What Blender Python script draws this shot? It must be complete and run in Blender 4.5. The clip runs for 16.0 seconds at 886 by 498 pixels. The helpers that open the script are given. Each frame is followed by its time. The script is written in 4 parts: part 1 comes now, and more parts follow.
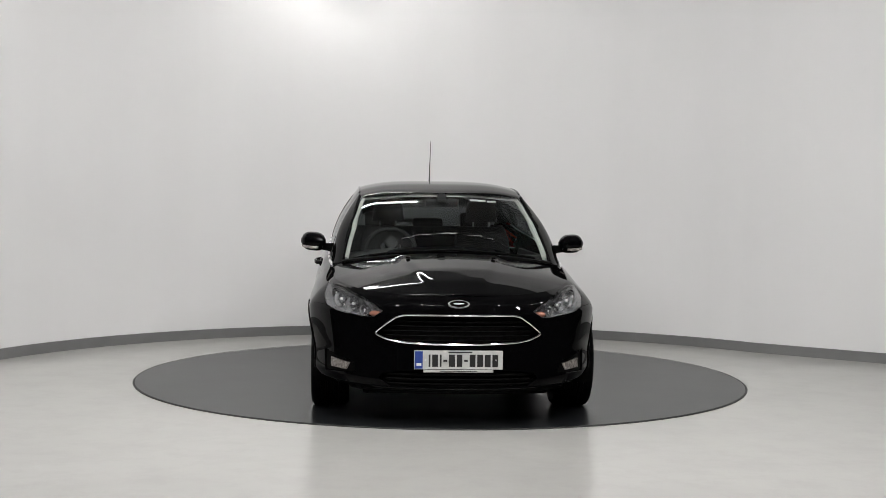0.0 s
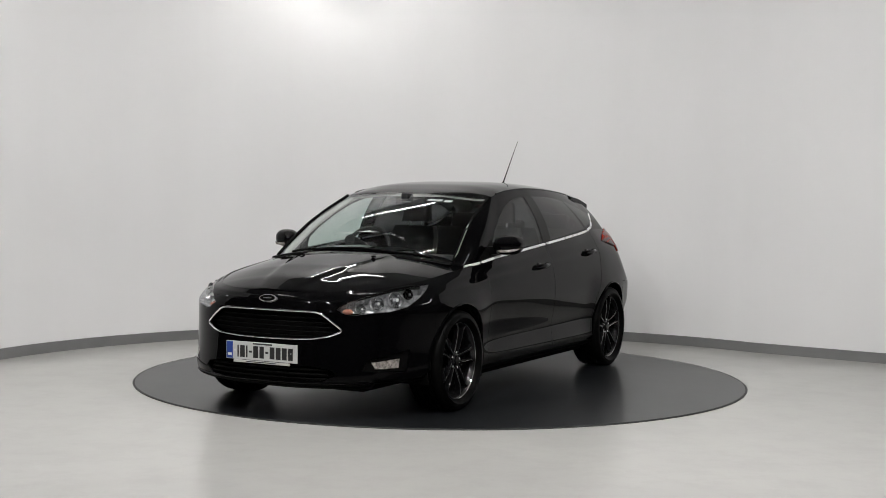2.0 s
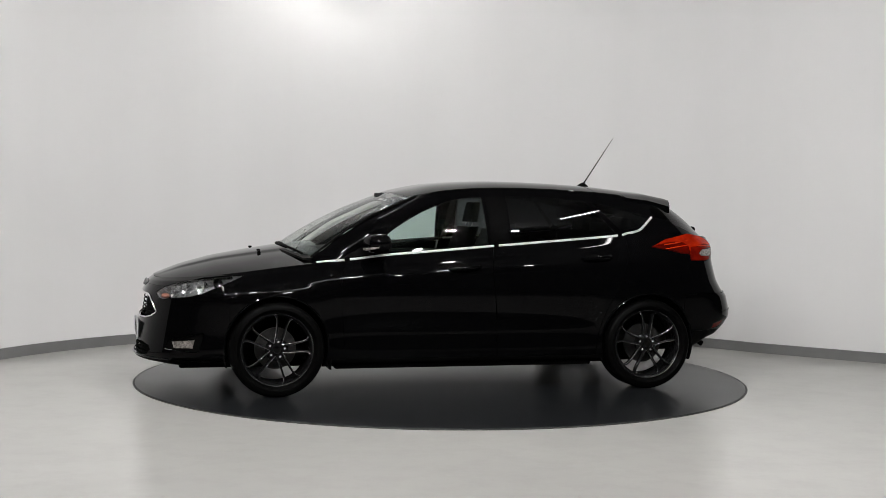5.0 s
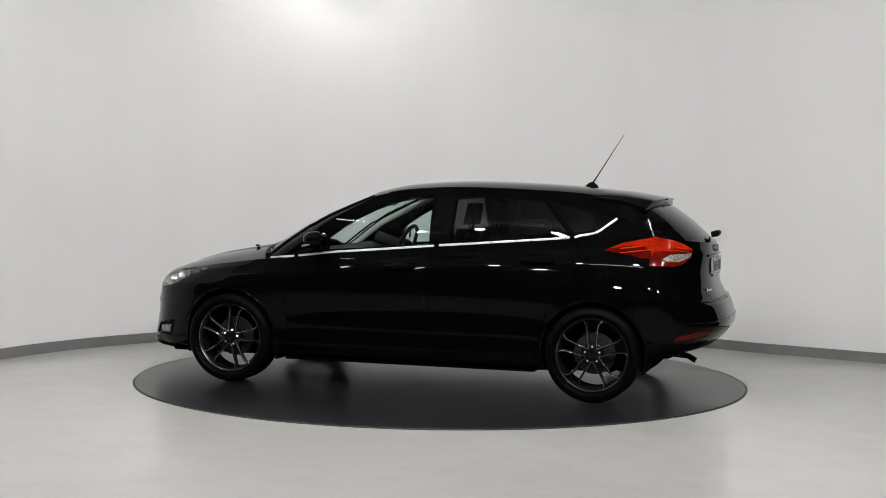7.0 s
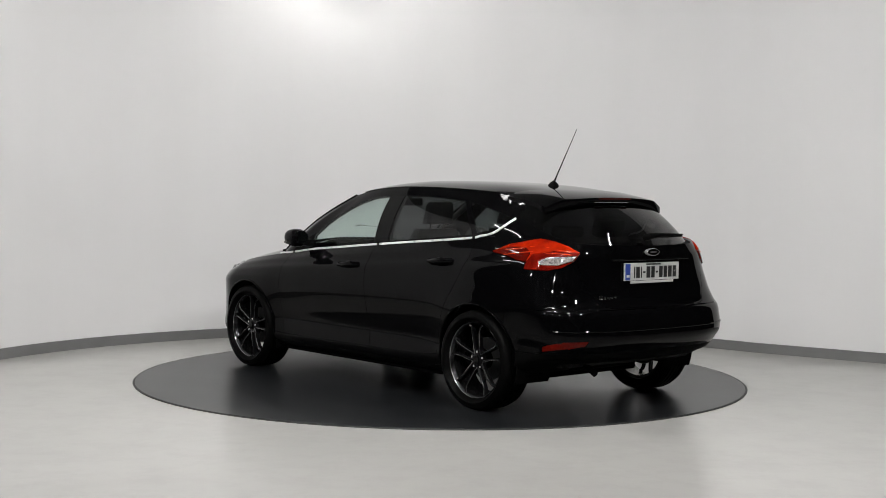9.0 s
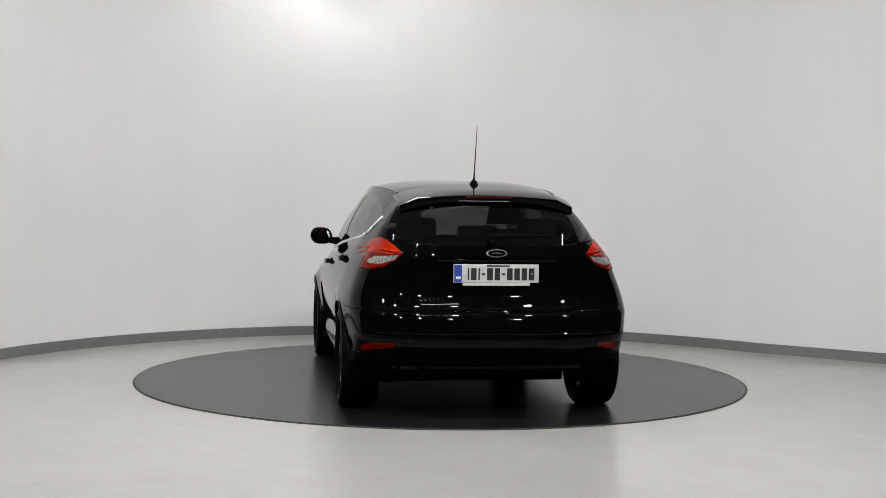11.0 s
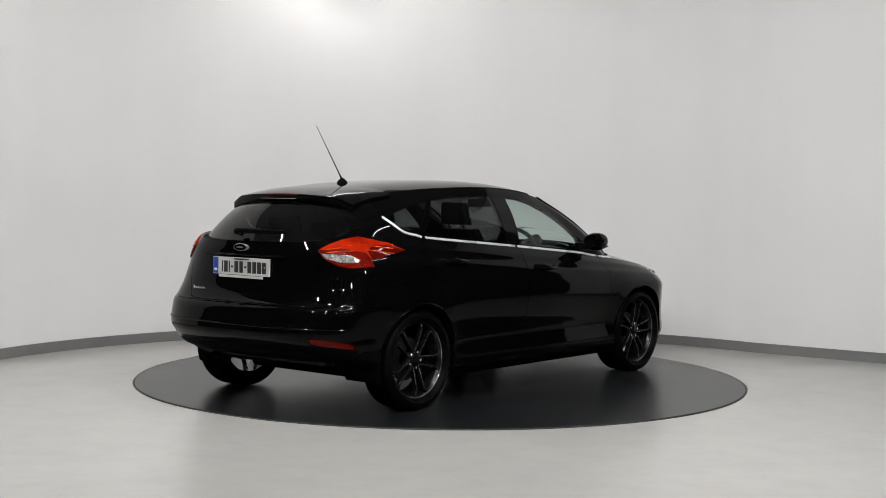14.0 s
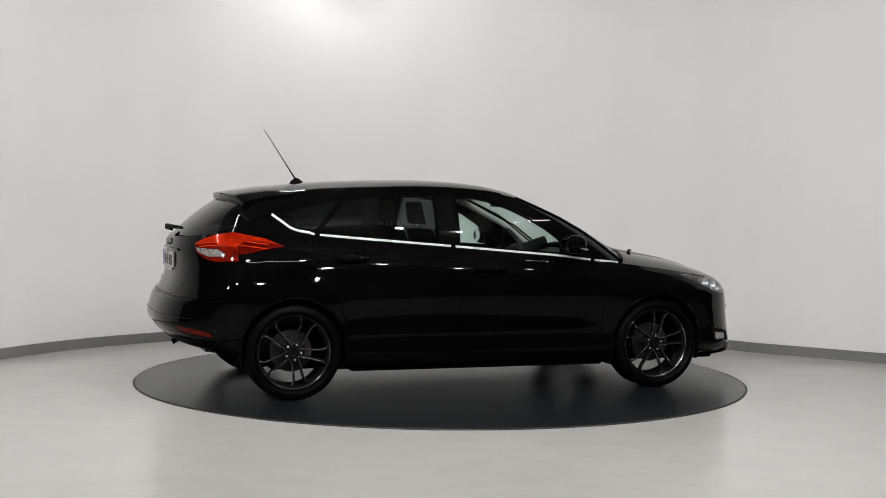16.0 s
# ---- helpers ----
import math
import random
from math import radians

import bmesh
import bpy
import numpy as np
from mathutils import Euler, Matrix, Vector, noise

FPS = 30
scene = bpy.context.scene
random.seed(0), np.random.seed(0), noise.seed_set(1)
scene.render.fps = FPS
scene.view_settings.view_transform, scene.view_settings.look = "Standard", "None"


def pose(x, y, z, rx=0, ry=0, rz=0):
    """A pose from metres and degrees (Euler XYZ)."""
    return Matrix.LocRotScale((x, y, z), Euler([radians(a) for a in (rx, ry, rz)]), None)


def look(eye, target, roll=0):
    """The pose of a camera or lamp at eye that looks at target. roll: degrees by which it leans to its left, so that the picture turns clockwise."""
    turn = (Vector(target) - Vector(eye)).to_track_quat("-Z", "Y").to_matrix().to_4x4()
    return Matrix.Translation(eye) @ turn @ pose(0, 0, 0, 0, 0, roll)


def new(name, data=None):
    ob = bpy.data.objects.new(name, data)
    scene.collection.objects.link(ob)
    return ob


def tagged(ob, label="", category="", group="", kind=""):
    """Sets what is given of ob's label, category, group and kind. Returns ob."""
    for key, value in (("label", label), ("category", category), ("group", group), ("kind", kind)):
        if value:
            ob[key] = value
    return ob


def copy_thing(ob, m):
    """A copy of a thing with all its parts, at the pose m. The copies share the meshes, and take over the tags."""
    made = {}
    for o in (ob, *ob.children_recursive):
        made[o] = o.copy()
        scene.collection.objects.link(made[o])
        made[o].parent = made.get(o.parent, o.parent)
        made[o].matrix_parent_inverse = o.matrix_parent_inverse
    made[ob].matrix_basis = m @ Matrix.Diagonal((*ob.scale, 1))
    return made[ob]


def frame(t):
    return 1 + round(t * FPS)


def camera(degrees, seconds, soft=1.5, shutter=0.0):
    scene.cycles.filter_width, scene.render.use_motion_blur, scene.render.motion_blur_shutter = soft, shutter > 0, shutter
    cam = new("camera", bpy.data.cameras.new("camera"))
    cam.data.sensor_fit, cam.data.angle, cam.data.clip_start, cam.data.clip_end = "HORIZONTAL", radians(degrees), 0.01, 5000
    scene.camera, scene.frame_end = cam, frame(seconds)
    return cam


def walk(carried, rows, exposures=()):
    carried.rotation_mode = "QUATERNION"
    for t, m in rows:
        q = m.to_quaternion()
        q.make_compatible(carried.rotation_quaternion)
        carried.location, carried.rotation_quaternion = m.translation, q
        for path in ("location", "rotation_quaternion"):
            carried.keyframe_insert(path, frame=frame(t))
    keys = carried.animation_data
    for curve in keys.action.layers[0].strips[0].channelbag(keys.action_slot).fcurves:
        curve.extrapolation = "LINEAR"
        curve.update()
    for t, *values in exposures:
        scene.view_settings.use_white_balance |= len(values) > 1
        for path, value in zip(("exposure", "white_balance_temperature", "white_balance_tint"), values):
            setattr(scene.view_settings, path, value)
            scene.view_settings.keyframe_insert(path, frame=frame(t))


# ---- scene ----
# The camera stands still on a tripod in front of the turntable.
cam = camera(36.8, 16.0, soft=0.8)
EYE = (0.0, -9.970, 1.380)
VIEW = look(EYE, (0.00836, 0.02135, 0.96413), 0.742)
walk(cam, [(0.0, VIEW), (16.0, VIEW)], exposures=[(0.0, 1.0), (16.0, 1.0)])


# ---- world and light ----
def set_world():
    w = bpy.data.worlds.new("studio_dark")
    scene.world = w
    w.use_nodes = True
    bg = w.node_tree.nodes["Background"]
    bg.inputs["Color"].default_value = (0.9, 0.95, 1.0, 1)
    bg.inputs["Strength"].default_value = 0.02


set_world()
LED_STRENGTH = 60.0       # LED battens under the ceiling
SPOT_STRENGTH = 254.0     # track spots that face the backdrop
WASH_STRENGTH = 1.1      # flood lamp close to the wall


# ---- materials ----
def mat_base(name):
    m = bpy.data.materials.new(name)
    m.use_nodes = True
    nt = m.node_tree
    return m, nt, nt.nodes["Principled BSDF"]


def noise_mix(nt, scale, detail, lo, hi, c0, c1, rough=0.6, coords="Object"):
    tc = nt.nodes.new("ShaderNodeTexCoord")
    no = nt.nodes.new("ShaderNodeTexNoise")
    no.inputs["Scale"].default_value, no.inputs["Detail"].default_value = scale, detail
    no.inputs["Roughness"].default_value = rough
    nt.links.new(tc.outputs[coords], no.inputs["Vector"])
    mr = nt.nodes.new("ShaderNodeMapRange")
    mr.inputs["From Min"].default_value, mr.inputs["From Max"].default_value = lo, hi
    nt.links.new(no.outputs["Fac"], mr.inputs["Value"])
    mx = nt.nodes.new("ShaderNodeMix")
    mx.data_type = "RGBA"
    mx.inputs["A"].default_value, mx.inputs["B"].default_value = (*c0, 1), (*c1, 1)
    nt.links.new(mr.outputs["Result"], mx.inputs["Factor"])
    return mx.outputs["Result"], mr.outputs["Result"], no.outputs["Fac"]


def add_bump(nt, bsdf, height, strength, distance):
    b = nt.nodes.new("ShaderNodeBump")
    b.inputs["Strength"].default_value, b.inputs["Distance"].default_value = strength, distance
    nt.links.new(height, b.inputs["Height"])
    nt.links.new(b.outputs["Normal"], bsdf.inputs["Normal"])


def surface(name, c0, c1, rough, scale=3.0, detail=6, metal=0.0, bump=0.0, bump_scale=None, spec=0.5, coat=0.0, rough2=None, coat_rough=0.03, ior=1.5):
    """Two-tone mottled surface with optional fine relief."""
    m, nt, b = mat_base(name)
    col, fac, _ = noise_mix(nt, scale, detail, 0.3, 0.7, c0, c1)
    nt.links.new(col, b.inputs["Base Color"])
    b.inputs["Roughness"].default_value, b.inputs["Metallic"].default_value = rough, metal
    b.inputs["Specular IOR Level"].default_value, b.inputs["IOR"].default_value = spec, ior
    b.inputs["Coat Weight"].default_value, b.inputs["Coat Roughness"].default_value = coat, coat_rough
    if rough2 is not None:
        mr = nt.nodes.new("ShaderNodeMapRange")
        mr.inputs["To Min"].default_value, mr.inputs["To Max"].default_value = rough, rough2
        nt.links.new(fac, mr.inputs["Value"])
        nt.links.new(mr.outputs["Result"], b.inputs["Roughness"])
    if bump:
        _, _, h = noise_mix(nt, bump_scale or scale * 20, 4, 0.3, 0.7, c0, c1)
        add_bump(nt, b, h, bump, 0.002)
    return m


def glass(name, tint, ior=1.5, rough=0.0):
    """A thin pane: tinted see-through with a mirror-like coat that grows at the edges."""
    m, nt, b = mat_base(name)
    nt.nodes.remove(b)
    tr = nt.nodes.new("ShaderNodeBsdfTransparent")
    tr.inputs["Color"].default_value = (*tint, 1)
    gl = nt.nodes.new("ShaderNodeBsdfGlossy")
    gl.inputs["Roughness"].default_value = rough
    lw = nt.nodes.new("ShaderNodeLayerWeight")
    lw.inputs["Blend"].default_value = 0.5
    pw = nt.nodes.new("ShaderNodeMath")
    pw.operation, pw.inputs[1].default_value = "POWER", 5.0
    nt.links.new(lw.outputs["Facing"], pw.inputs[0])
    f0 = ((ior - 1) / (ior + 1)) ** 2
    fr = nt.nodes.new("ShaderNodeMath")
    fr.operation, fr.inputs[1].default_value, fr.inputs[2].default_value = "MULTIPLY_ADD", 1 - f0, f0
    nt.links.new(pw.outputs["Value"], fr.inputs[0])
    mx = nt.nodes.new("ShaderNodeMixShader")
    nt.links.new(fr.outputs["Value"], mx.inputs["Fac"])
    nt.links.new(tr.outputs["BSDF"], mx.inputs[1])
    nt.links.new(gl.outputs["BSDF"], mx.inputs[2])
    nt.links.new(mx.outputs["Shader"], nt.nodes["Material Output"].inputs["Surface"])
    return m


def glow(name, colour, strength):
    m, nt, b = mat_base(name)
    b.inputs["Base Color"].default_value = (0.8, 0.8, 0.8, 1)
    b.inputs["Emission Color"].default_value = (*colour, 1)
    b.inputs["Emission Strength"].default_value = strength
    return m


def streaked_wall():
    """White roller-painted wall with very faint upright streaks."""
    m = surface("white_wall_paint", (0.745, 0.738, 0.742), (0.765, 0.758, 0.761), 0.75, 0.6, 5, bump=0.06, bump_scale=60, spec=0.3)
    nt = m.node_tree
    b = nt.nodes["Principled BSDF"]
    base = b.inputs["Base Color"].links[0].from_socket
    tc = nt.nodes.new("ShaderNodeTexCoord")
    mp = nt.nodes.new("ShaderNodeMapping")
    mp.inputs["Scale"].default_value = (2.6, 2.6, 0.10)
    no = nt.nodes.new("ShaderNodeTexNoise")
    no.inputs["Scale"].default_value, no.inputs["Detail"].default_value = 1.0, 4
    nt.links.new(tc.outputs["Object"], mp.inputs["Vector"])
    nt.links.new(mp.outputs["Vector"], no.inputs["Vector"])
    mr = nt.nodes.new("ShaderNodeMapRange")
    mr.inputs["From Min"].default_value, mr.inputs["From Max"].default_value = 0.3, 0.7
    mr.inputs["To Min"].default_value, mr.inputs["To Max"].default_value = 0.988, 1.010
    nt.links.new(no.outputs["Fac"], mr.inputs["Value"])
    mul = nt.nodes.new("ShaderNodeVectorMath")
    mul.operation = "SCALE"
    nt.links.new(base, mul.inputs[0])
    nt.links.new(mr.outputs["Result"], mul.inputs["Scale"])
    nt.links.new(mul.outputs["Vector"], b.inputs["Base Color"])
    return m


def scuffed_mat():
    """Dark smooth rubber with dusty patches, fine speckle and worn gloss."""
    m = surface("grey_rubber_mat", (0.0050, 0.0055, 0.0064), (0.0085, 0.0092, 0.0106), 0.285, 1.3, 2, bump=0.02, bump_scale=180, spec=0.5, rough2=0.300)
    nt = m.node_tree
    b = nt.nodes["Principled BSDF"]
    b.inputs["Specular Tint"].default_value = (0.93, 0.98, 1.0, 1)
    base = b.inputs["Base Color"].links[0].from_socket
    _, dust, _ = noise_mix(nt, 7.0, 3, 0.35, 0.90, (0, 0, 0), (1, 1, 1))
    mx = nt.nodes.new("ShaderNodeMix")
    mx.data_type = "RGBA"
    mx.inputs["B"].default_value = (0.014, 0.015, 0.0165, 1)
    nt.links.new(dust, mx.inputs["Factor"])
    nt.links.new(base, mx.inputs["A"])
    nt.links.new(mx.outputs["Result"], b.inputs["Base Color"])
    return m


def worn_floor():
    """Pale epoxy with broad cloudy staining, small blotches and uneven sheen."""
    m = surface("light_epoxy_floor", (0.455, 0.445, 0.432), (0.505, 0.493, 0.476), 0.235, 0.75, 4, bump=0.004, bump_scale=9, rough2=0.215)
    nt = m.node_tree
    b = nt.nodes["Principled BSDF"]
    base = b.inputs["Base Color"].links[0].from_socket
    _, spots, _ = noise_mix(nt, 4.0, 6, 0.45, 0.80, (0, 0, 0), (1, 1, 1), rough=0.7)
    half = nt.nodes.new("ShaderNodeMath")
    half.operation, half.inputs[1].default_value = "MULTIPLY", 0.22
    nt.links.new(spots, half.inputs[0])
    mx = nt.nodes.new("ShaderNodeMix")
    mx.data_type = "RGBA"
    mx.inputs["B"].default_value = (0.31, 0.30, 0.295, 1)
    nt.links.new(half.outputs["Value"], mx.inputs["Factor"])
    nt.links.new(base, mx.inputs["A"])
    nt.links.new(mx.outputs["Result"], b.inputs["Base Color"])
    return m


M = dict(
    wall=streaked_wall(),
    dark_wall=surface("charcoal_wall_paint", (0.02, 0.02, 0.02), (0.03, 0.03, 0.03), 0.8, 0.8, 4, bump=0.05),
    ceiling=surface("grey_ceiling_paint", (0.25, 0.25, 0.25), (0.29, 0.29, 0.288), 0.85, 0.7, 4, bump=0.05, spec=0.2),
    dark_floor=surface("charcoal_added_floor", (0.018, 0.018, 0.018), (0.028, 0.028, 0.028), 0.9, 30, bump=0.3, bump_scale=200, spec=0.1),
    base=surface("grey_baseboard_paint", (0.15, 0.15, 0.15), (0.18, 0.18, 0.18), 0.5, 2.0, 4, bump=0.04),
    floor=worn_floor(),
    mat=scuffed_mat(),
    rim_black=surface("black_turntable_edge", (0.012, 0.012, 0.012), (0.02, 0.02, 0.02), 0.5, 6),
    paint=surface("black_car_paint", (0.0010, 0.0010, 0.0012), (0.0016, 0.0016, 0.0018), 0.02, 2, 3, spec=0.5, ior=1.19, rough2=0.04),
    plastic=surface("black_plastic_trim", (0.0018, 0.0018, 0.0018), (0.0035, 0.0035, 0.0035), 0.5, 12, bump=0.1, bump_scale=400, spec=0.3, ior=1.12),
    gloss_black=surface("gloss_black_trim", (0.002, 0.002, 0.002), (0.003, 0.003, 0.003), 0.06, 4, ior=1.22),
    liner=surface("dark_underbody", (0.002, 0.002, 0.002), (0.004, 0.004, 0.004), 0.8, 9, spec=0.2, ior=1.15),
    chrome=surface("chrome", (0.75, 0.75, 0.76), (0.82, 0.82, 0.83), 0.06, 3, metal=1.0, rough2=0.12),
    steel=surface("brushed_steel", (0.25, 0.25, 0.26), (0.35, 0.35, 0.36), 0.35, 14, metal=1.0),
    alloy=surface("gunmetal_alloy", (0.006, 0.006, 0.0065), (0.010, 0.010, 0.011), 0.12, 8, metal=0.3, rough2=0.20, ior=1.26),
    barrel=surface("dark_polished_wheel_barrel", (0.020, 0.020, 0.021), (0.040, 0.040, 0.042), 0.16, 8, metal=0.8, rough2=0.24),
    # pale metal of the rim lip, and of the highlights drawn on the spokes
    lip_and_highlight=surface("pale_alloy_lip_and_highlight", (0.34, 0.34, 0.345), (0.46, 0.46, 0.465), 0.14, 8, metal=0.9),
    strip=surface("satin_chrome", (0.80, 0.80, 0.81), (0.88, 0.88, 0.89), 0.25, 6, metal=0.35, rough2=0.32),
    disc=surface("dark_brake_iron", (0.02, 0.02, 0.02), (0.035, 0.035, 0.035), 0.5, 14, metal=0.6),
    brake=surface("smoked_red_lens", (0.030, 0.004, 0.003), (0.045, 0.006, 0.004), 0.15, 10, spec=0.3),
    tyre=surface("tyre_rubber", (0.0014, 0.0014, 0.0014), (0.0028, 0.0028, 0.0028), 0.42, 14, bump=0.12, bump_scale=120, spec=0.3, ior=1.15),
    ws=glass("windscreen_glass", (0.80, 0.86, 0.835), ior=1.36, rough=0.0),
    side=glass("door_glass", (0.70, 0.80, 0.765)),
    privacy=glass("privacy_glass", (0.08, 0.084, 0.088)),
    rear_glass=glass("rear_privacy_glass", (0.065, 0.068, 0.072)),
    lens=glass("clear_lens", (0.90, 0.91, 0.92)),
    red=surface("red_lamp_plastic", (0.15, 0.0028, 0.0008), (0.40, 0.017, 0.0018), 0.06, 7, spec=0.5, ior=1.2),
    red_dark=surface("dark_red_lamp_plastic", (0.07, 0.0018, 0.0008), (0.16, 0.005, 0.0014), 0.07, 14, spec=0.5, ior=1.2),
    red_tip=surface("smoked_red_lamp_plastic", (0.030, 0.0010, 0.0005), (0.11, 0.003, 0.0008), 0.05, 8, spec=0.5, ior=1.2),
    red_guide=surface("bright_red_light_guide", (0.42, 0.020, 0.004), (0.62, 0.050, 0.008), 0.08, 30, spec=0.5, ior=1.3),
    white_lamp=surface("clear_lamp_plastic", (0.06, 0.055, 0.052), (0.32, 0.29, 0.27), 0.10, 70, spec=0.6),
    amber=surface("amber_bulb", (0.30, 0.12, 0.085), (0.40, 0.18, 0.13), 0.2, 20),
    reflector=surface("lamp_reflector", (0.50, 0.50, 0.51), (0.70, 0.70, 0.71), 0.16, 30, metal=1.0, rough2=0.3),
    lamp_grey=surface("lamp_housing_grey", (0.10, 0.10, 0.105), (0.42, 0.42, 0.43), 0.22, 55, metal=0.35),
    plate=surface("plate_white", (0.44, 0.44, 0.435), (0.50, 0.50, 0.49), 0.35, 8),
    plate_blue=surface("plate_blue", (0.015, 0.04, 0.22), (0.02, 0.05, 0.26), 0.35, 8),
    ink=surface("plate_ink", (0.010, 0.010, 0.010), (0.015, 0.015, 0.015), 0.4, 8),
    pale=surface("pale_print", (0.55, 0.55, 0.55), (0.65, 0.65, 0.65), 0.5, 8),
    cloth=surface("charcoal_seat_cloth", (0.018, 0.018, 0.0185), (0.030, 0.030, 0.031), 0.9, 25, bump=0.3, bump_scale=300, spec=0.1),
    trim=surface("dark_interior_plastic", (0.016, 0.016, 0.017), (0.024, 0.024, 0.025), 0.55, 12, bump=0.15, bump_scale=250, spec=0.12),
    liner_grey=surface("light_grey_headliner", (0.40, 0.40, 0.38), (0.48, 0.48, 0.46), 0.9, 30, bump=0.1),
    mirror=surface("mirror_glass", (0.80, 0.80, 0.80), (0.82, 0.82, 0.82), 0.02, 2, metal=1.0),
    led=glow("led_tube_glow", (1.0, 0.99, 0.97), LED_STRENGTH),
    spot=glow("spotlight_glow", (1.0, 0.99, 0.97), SPOT_STRENGTH),
    wash=glow("wall_wash_glow", (0.97, 0.99, 1.0), WASH_STRENGTH),
    housing=surface("white_lamp_housing", (0.6, 0.6, 0.6), (0.68, 0.68, 0.68), 0.5, 5),
)


# ---- mesh helpers ----
def part(name, bm, material, parent=None, label="", smooth=True, sharp=35):
    """Link a bmesh as one mesh object, under a thing or a part."""
    me = bpy.data.meshes.new(name)
    bmesh.ops.recalc_face_normals(bm, faces=bm.faces) if not smooth else None
    for f in bm.faces:
        f.smooth = smooth
    if smooth:
        for e in bm.edges:
            if len(e.link_faces) == 2 and e.calc_face_angle(0) > radians(sharp):
                e.smooth = False
    bm.to_mesh(me)
    bm.free()
    me.materials.append(material)
    ob = new(name, me)
    if parent is not None:
        ob.parent = parent
    if label:
        tagged(ob, label)
    return ob


def group_empty(name, parent=None):
    e = new(name)
    e.empty_display_size = 0.1
    if parent is not None:
        e.parent = parent
    return e


def box(bm, x0, x1, y0, y1, z0, z1, bevel=0.0, m=None):
    r = bmesh.ops.create_cube(bm, size=1, matrix=Matrix.Translation(((x0 + x1) / 2, (y0 + y1) / 2, (z0 + z1) / 2)) @ Matrix.Diagonal((x1 - x0, y1 - y0, z1 - z0, 1)))
    vs = r["verts"]
    if bevel:
        es = list({e for v in vs for e in v.link_edges})
        out = bmesh.ops.bevel(bm, geom=es, offset=bevel, segments=2, affect="EDGES", profile=0.6)
        vs = list({v for v in out["verts"]} | {v for v in vs if v.is_valid})
    if m is not None:
        bmesh.ops.transform(bm, matrix=m, verts=vs)
    return vs


def box_bm(*a, **k):
    bm = bmesh.new()
    box(bm, *a, **k)
    return bm


def revolve(profile, steps=48, axis="y", centre=(0, 0, 0), closed=True):
    """A ring or disc: profile of (along, radius) turned round an axis."""
    bm = bmesh.new()
    rows = []
    for i in range(steps):
        a = 2 * math.pi * i / steps
        row = []
        for h, r in profile:
            p = (r * math.cos(a), h, r * math.sin(a)) if axis == "y" else (r * math.cos(a), r * math.sin(a), h)
            row.append(bm.verts.new(Vector(p) + Vector(centre)))
        rows.append(row)
    n = len(profile)
    for i in range(steps):
        a, b = rows[i], rows[(i + 1) % steps]
        for j in range(n if closed else n - 1):
            k = (j + 1) % n
            bm.faces.new((a[j], a[k], b[k], b[j]))
    bmesh.ops.remove_doubles(bm, verts=bm.verts, dist=1e-5)
    bmesh.ops.recalc_face_normals(bm, faces=bm.faces)
    return bm


def tube(points, radius, sides=8, bm=None, flat=1.0, ends=True):
    """A rod along a line of points; radius may be a list."""
    bm = bm or bmesh.new()
    pts = [Vector(p) for p in points]
    rad = radius if isinstance(radius, (list, tuple)) else [radius] * len(pts)
    rows = []
    for i, p in enumerate(pts):
        d = (pts[min(i + 1, len(pts) - 1)] - pts[max(i - 1, 0)]).normalized()
        up = Vector((0, 0, 1)) if abs(d.z) < 0.9 else Vector((1, 0, 0))
        s = d.cross(up).normalized()
        u = s.cross(d)
        rows.append([bm.verts.new(p + (s * math.cos(a) + u * math.sin(a) * flat) * rad[i]) for a in (2 * math.pi * k / sides for k in range(sides))])
    for a, b in zip(rows, rows[1:]):
        for k in range(sides):
            bm.faces.new((a[k], a[(k + 1) % sides], b[(k + 1) % sides], b[k]))
    if ends:
        bm.faces.new(rows[0][::-1])
        bm.faces.new(rows[-1])
    bmesh.ops.recalc_face_normals(bm, faces=bm.faces)
    return bm


def loft(sections, closed=True, caps=True, bm=None):
    bm = bm or bmesh.new()
    rows = [[bm.verts.new(p) for p in s] for s in sections]
    n = len(rows[0])
    for a, b in zip(rows, rows[1:]):
        for k in range(n if closed else n - 1):
            bm.faces.new((a[k], a[(k + 1) % n], b[(k + 1) % n], b[k]))
    if caps and closed:
        bm.faces.new(rows[0][::-1])
        bm.faces.new(rows[-1])
    bmesh.ops.recalc_face_normals(bm, faces=bm.faces)
    return bm


# ---- the studio ----
WALL_C, WALL_R, WALL_TOP = (0.0, -0.75), 3.83, 4.1


def wall_line():
    """Plan of the curved backdrop wall: an arc that runs straight on at both ends."""
    cx, cy = WALL_C
    pts = []
    a0, a1 = 186.0, 43.0
    for i in range(61):
        a = radians(a0 + (a1 - a0) * i / 60)
        pts.append((cx + WALL_R * math.cos(a), cy + WALL_R * math.sin(a)))
    x, y = pts[-1]
    for k in (0.25, 0.5, 0.75, 1.0, 1.25):
        pts.append((x + 1.25 * k * 1.0, y - 0.93 * k * 1.0))
    return pts


def offset_line(pts, d):
    """The same line moved outward by d."""
    out = []
    for i, p in enumerate(pts):
        a, b = pts[max(i - 1, 0)], pts[min(i + 1, len(pts) - 1)]
        t = Vector((b[0] - a[0], b[1] - a[1])).normalized()
        out.append((p[0] - t.y * d, p[1] + t.x * d))
    return out


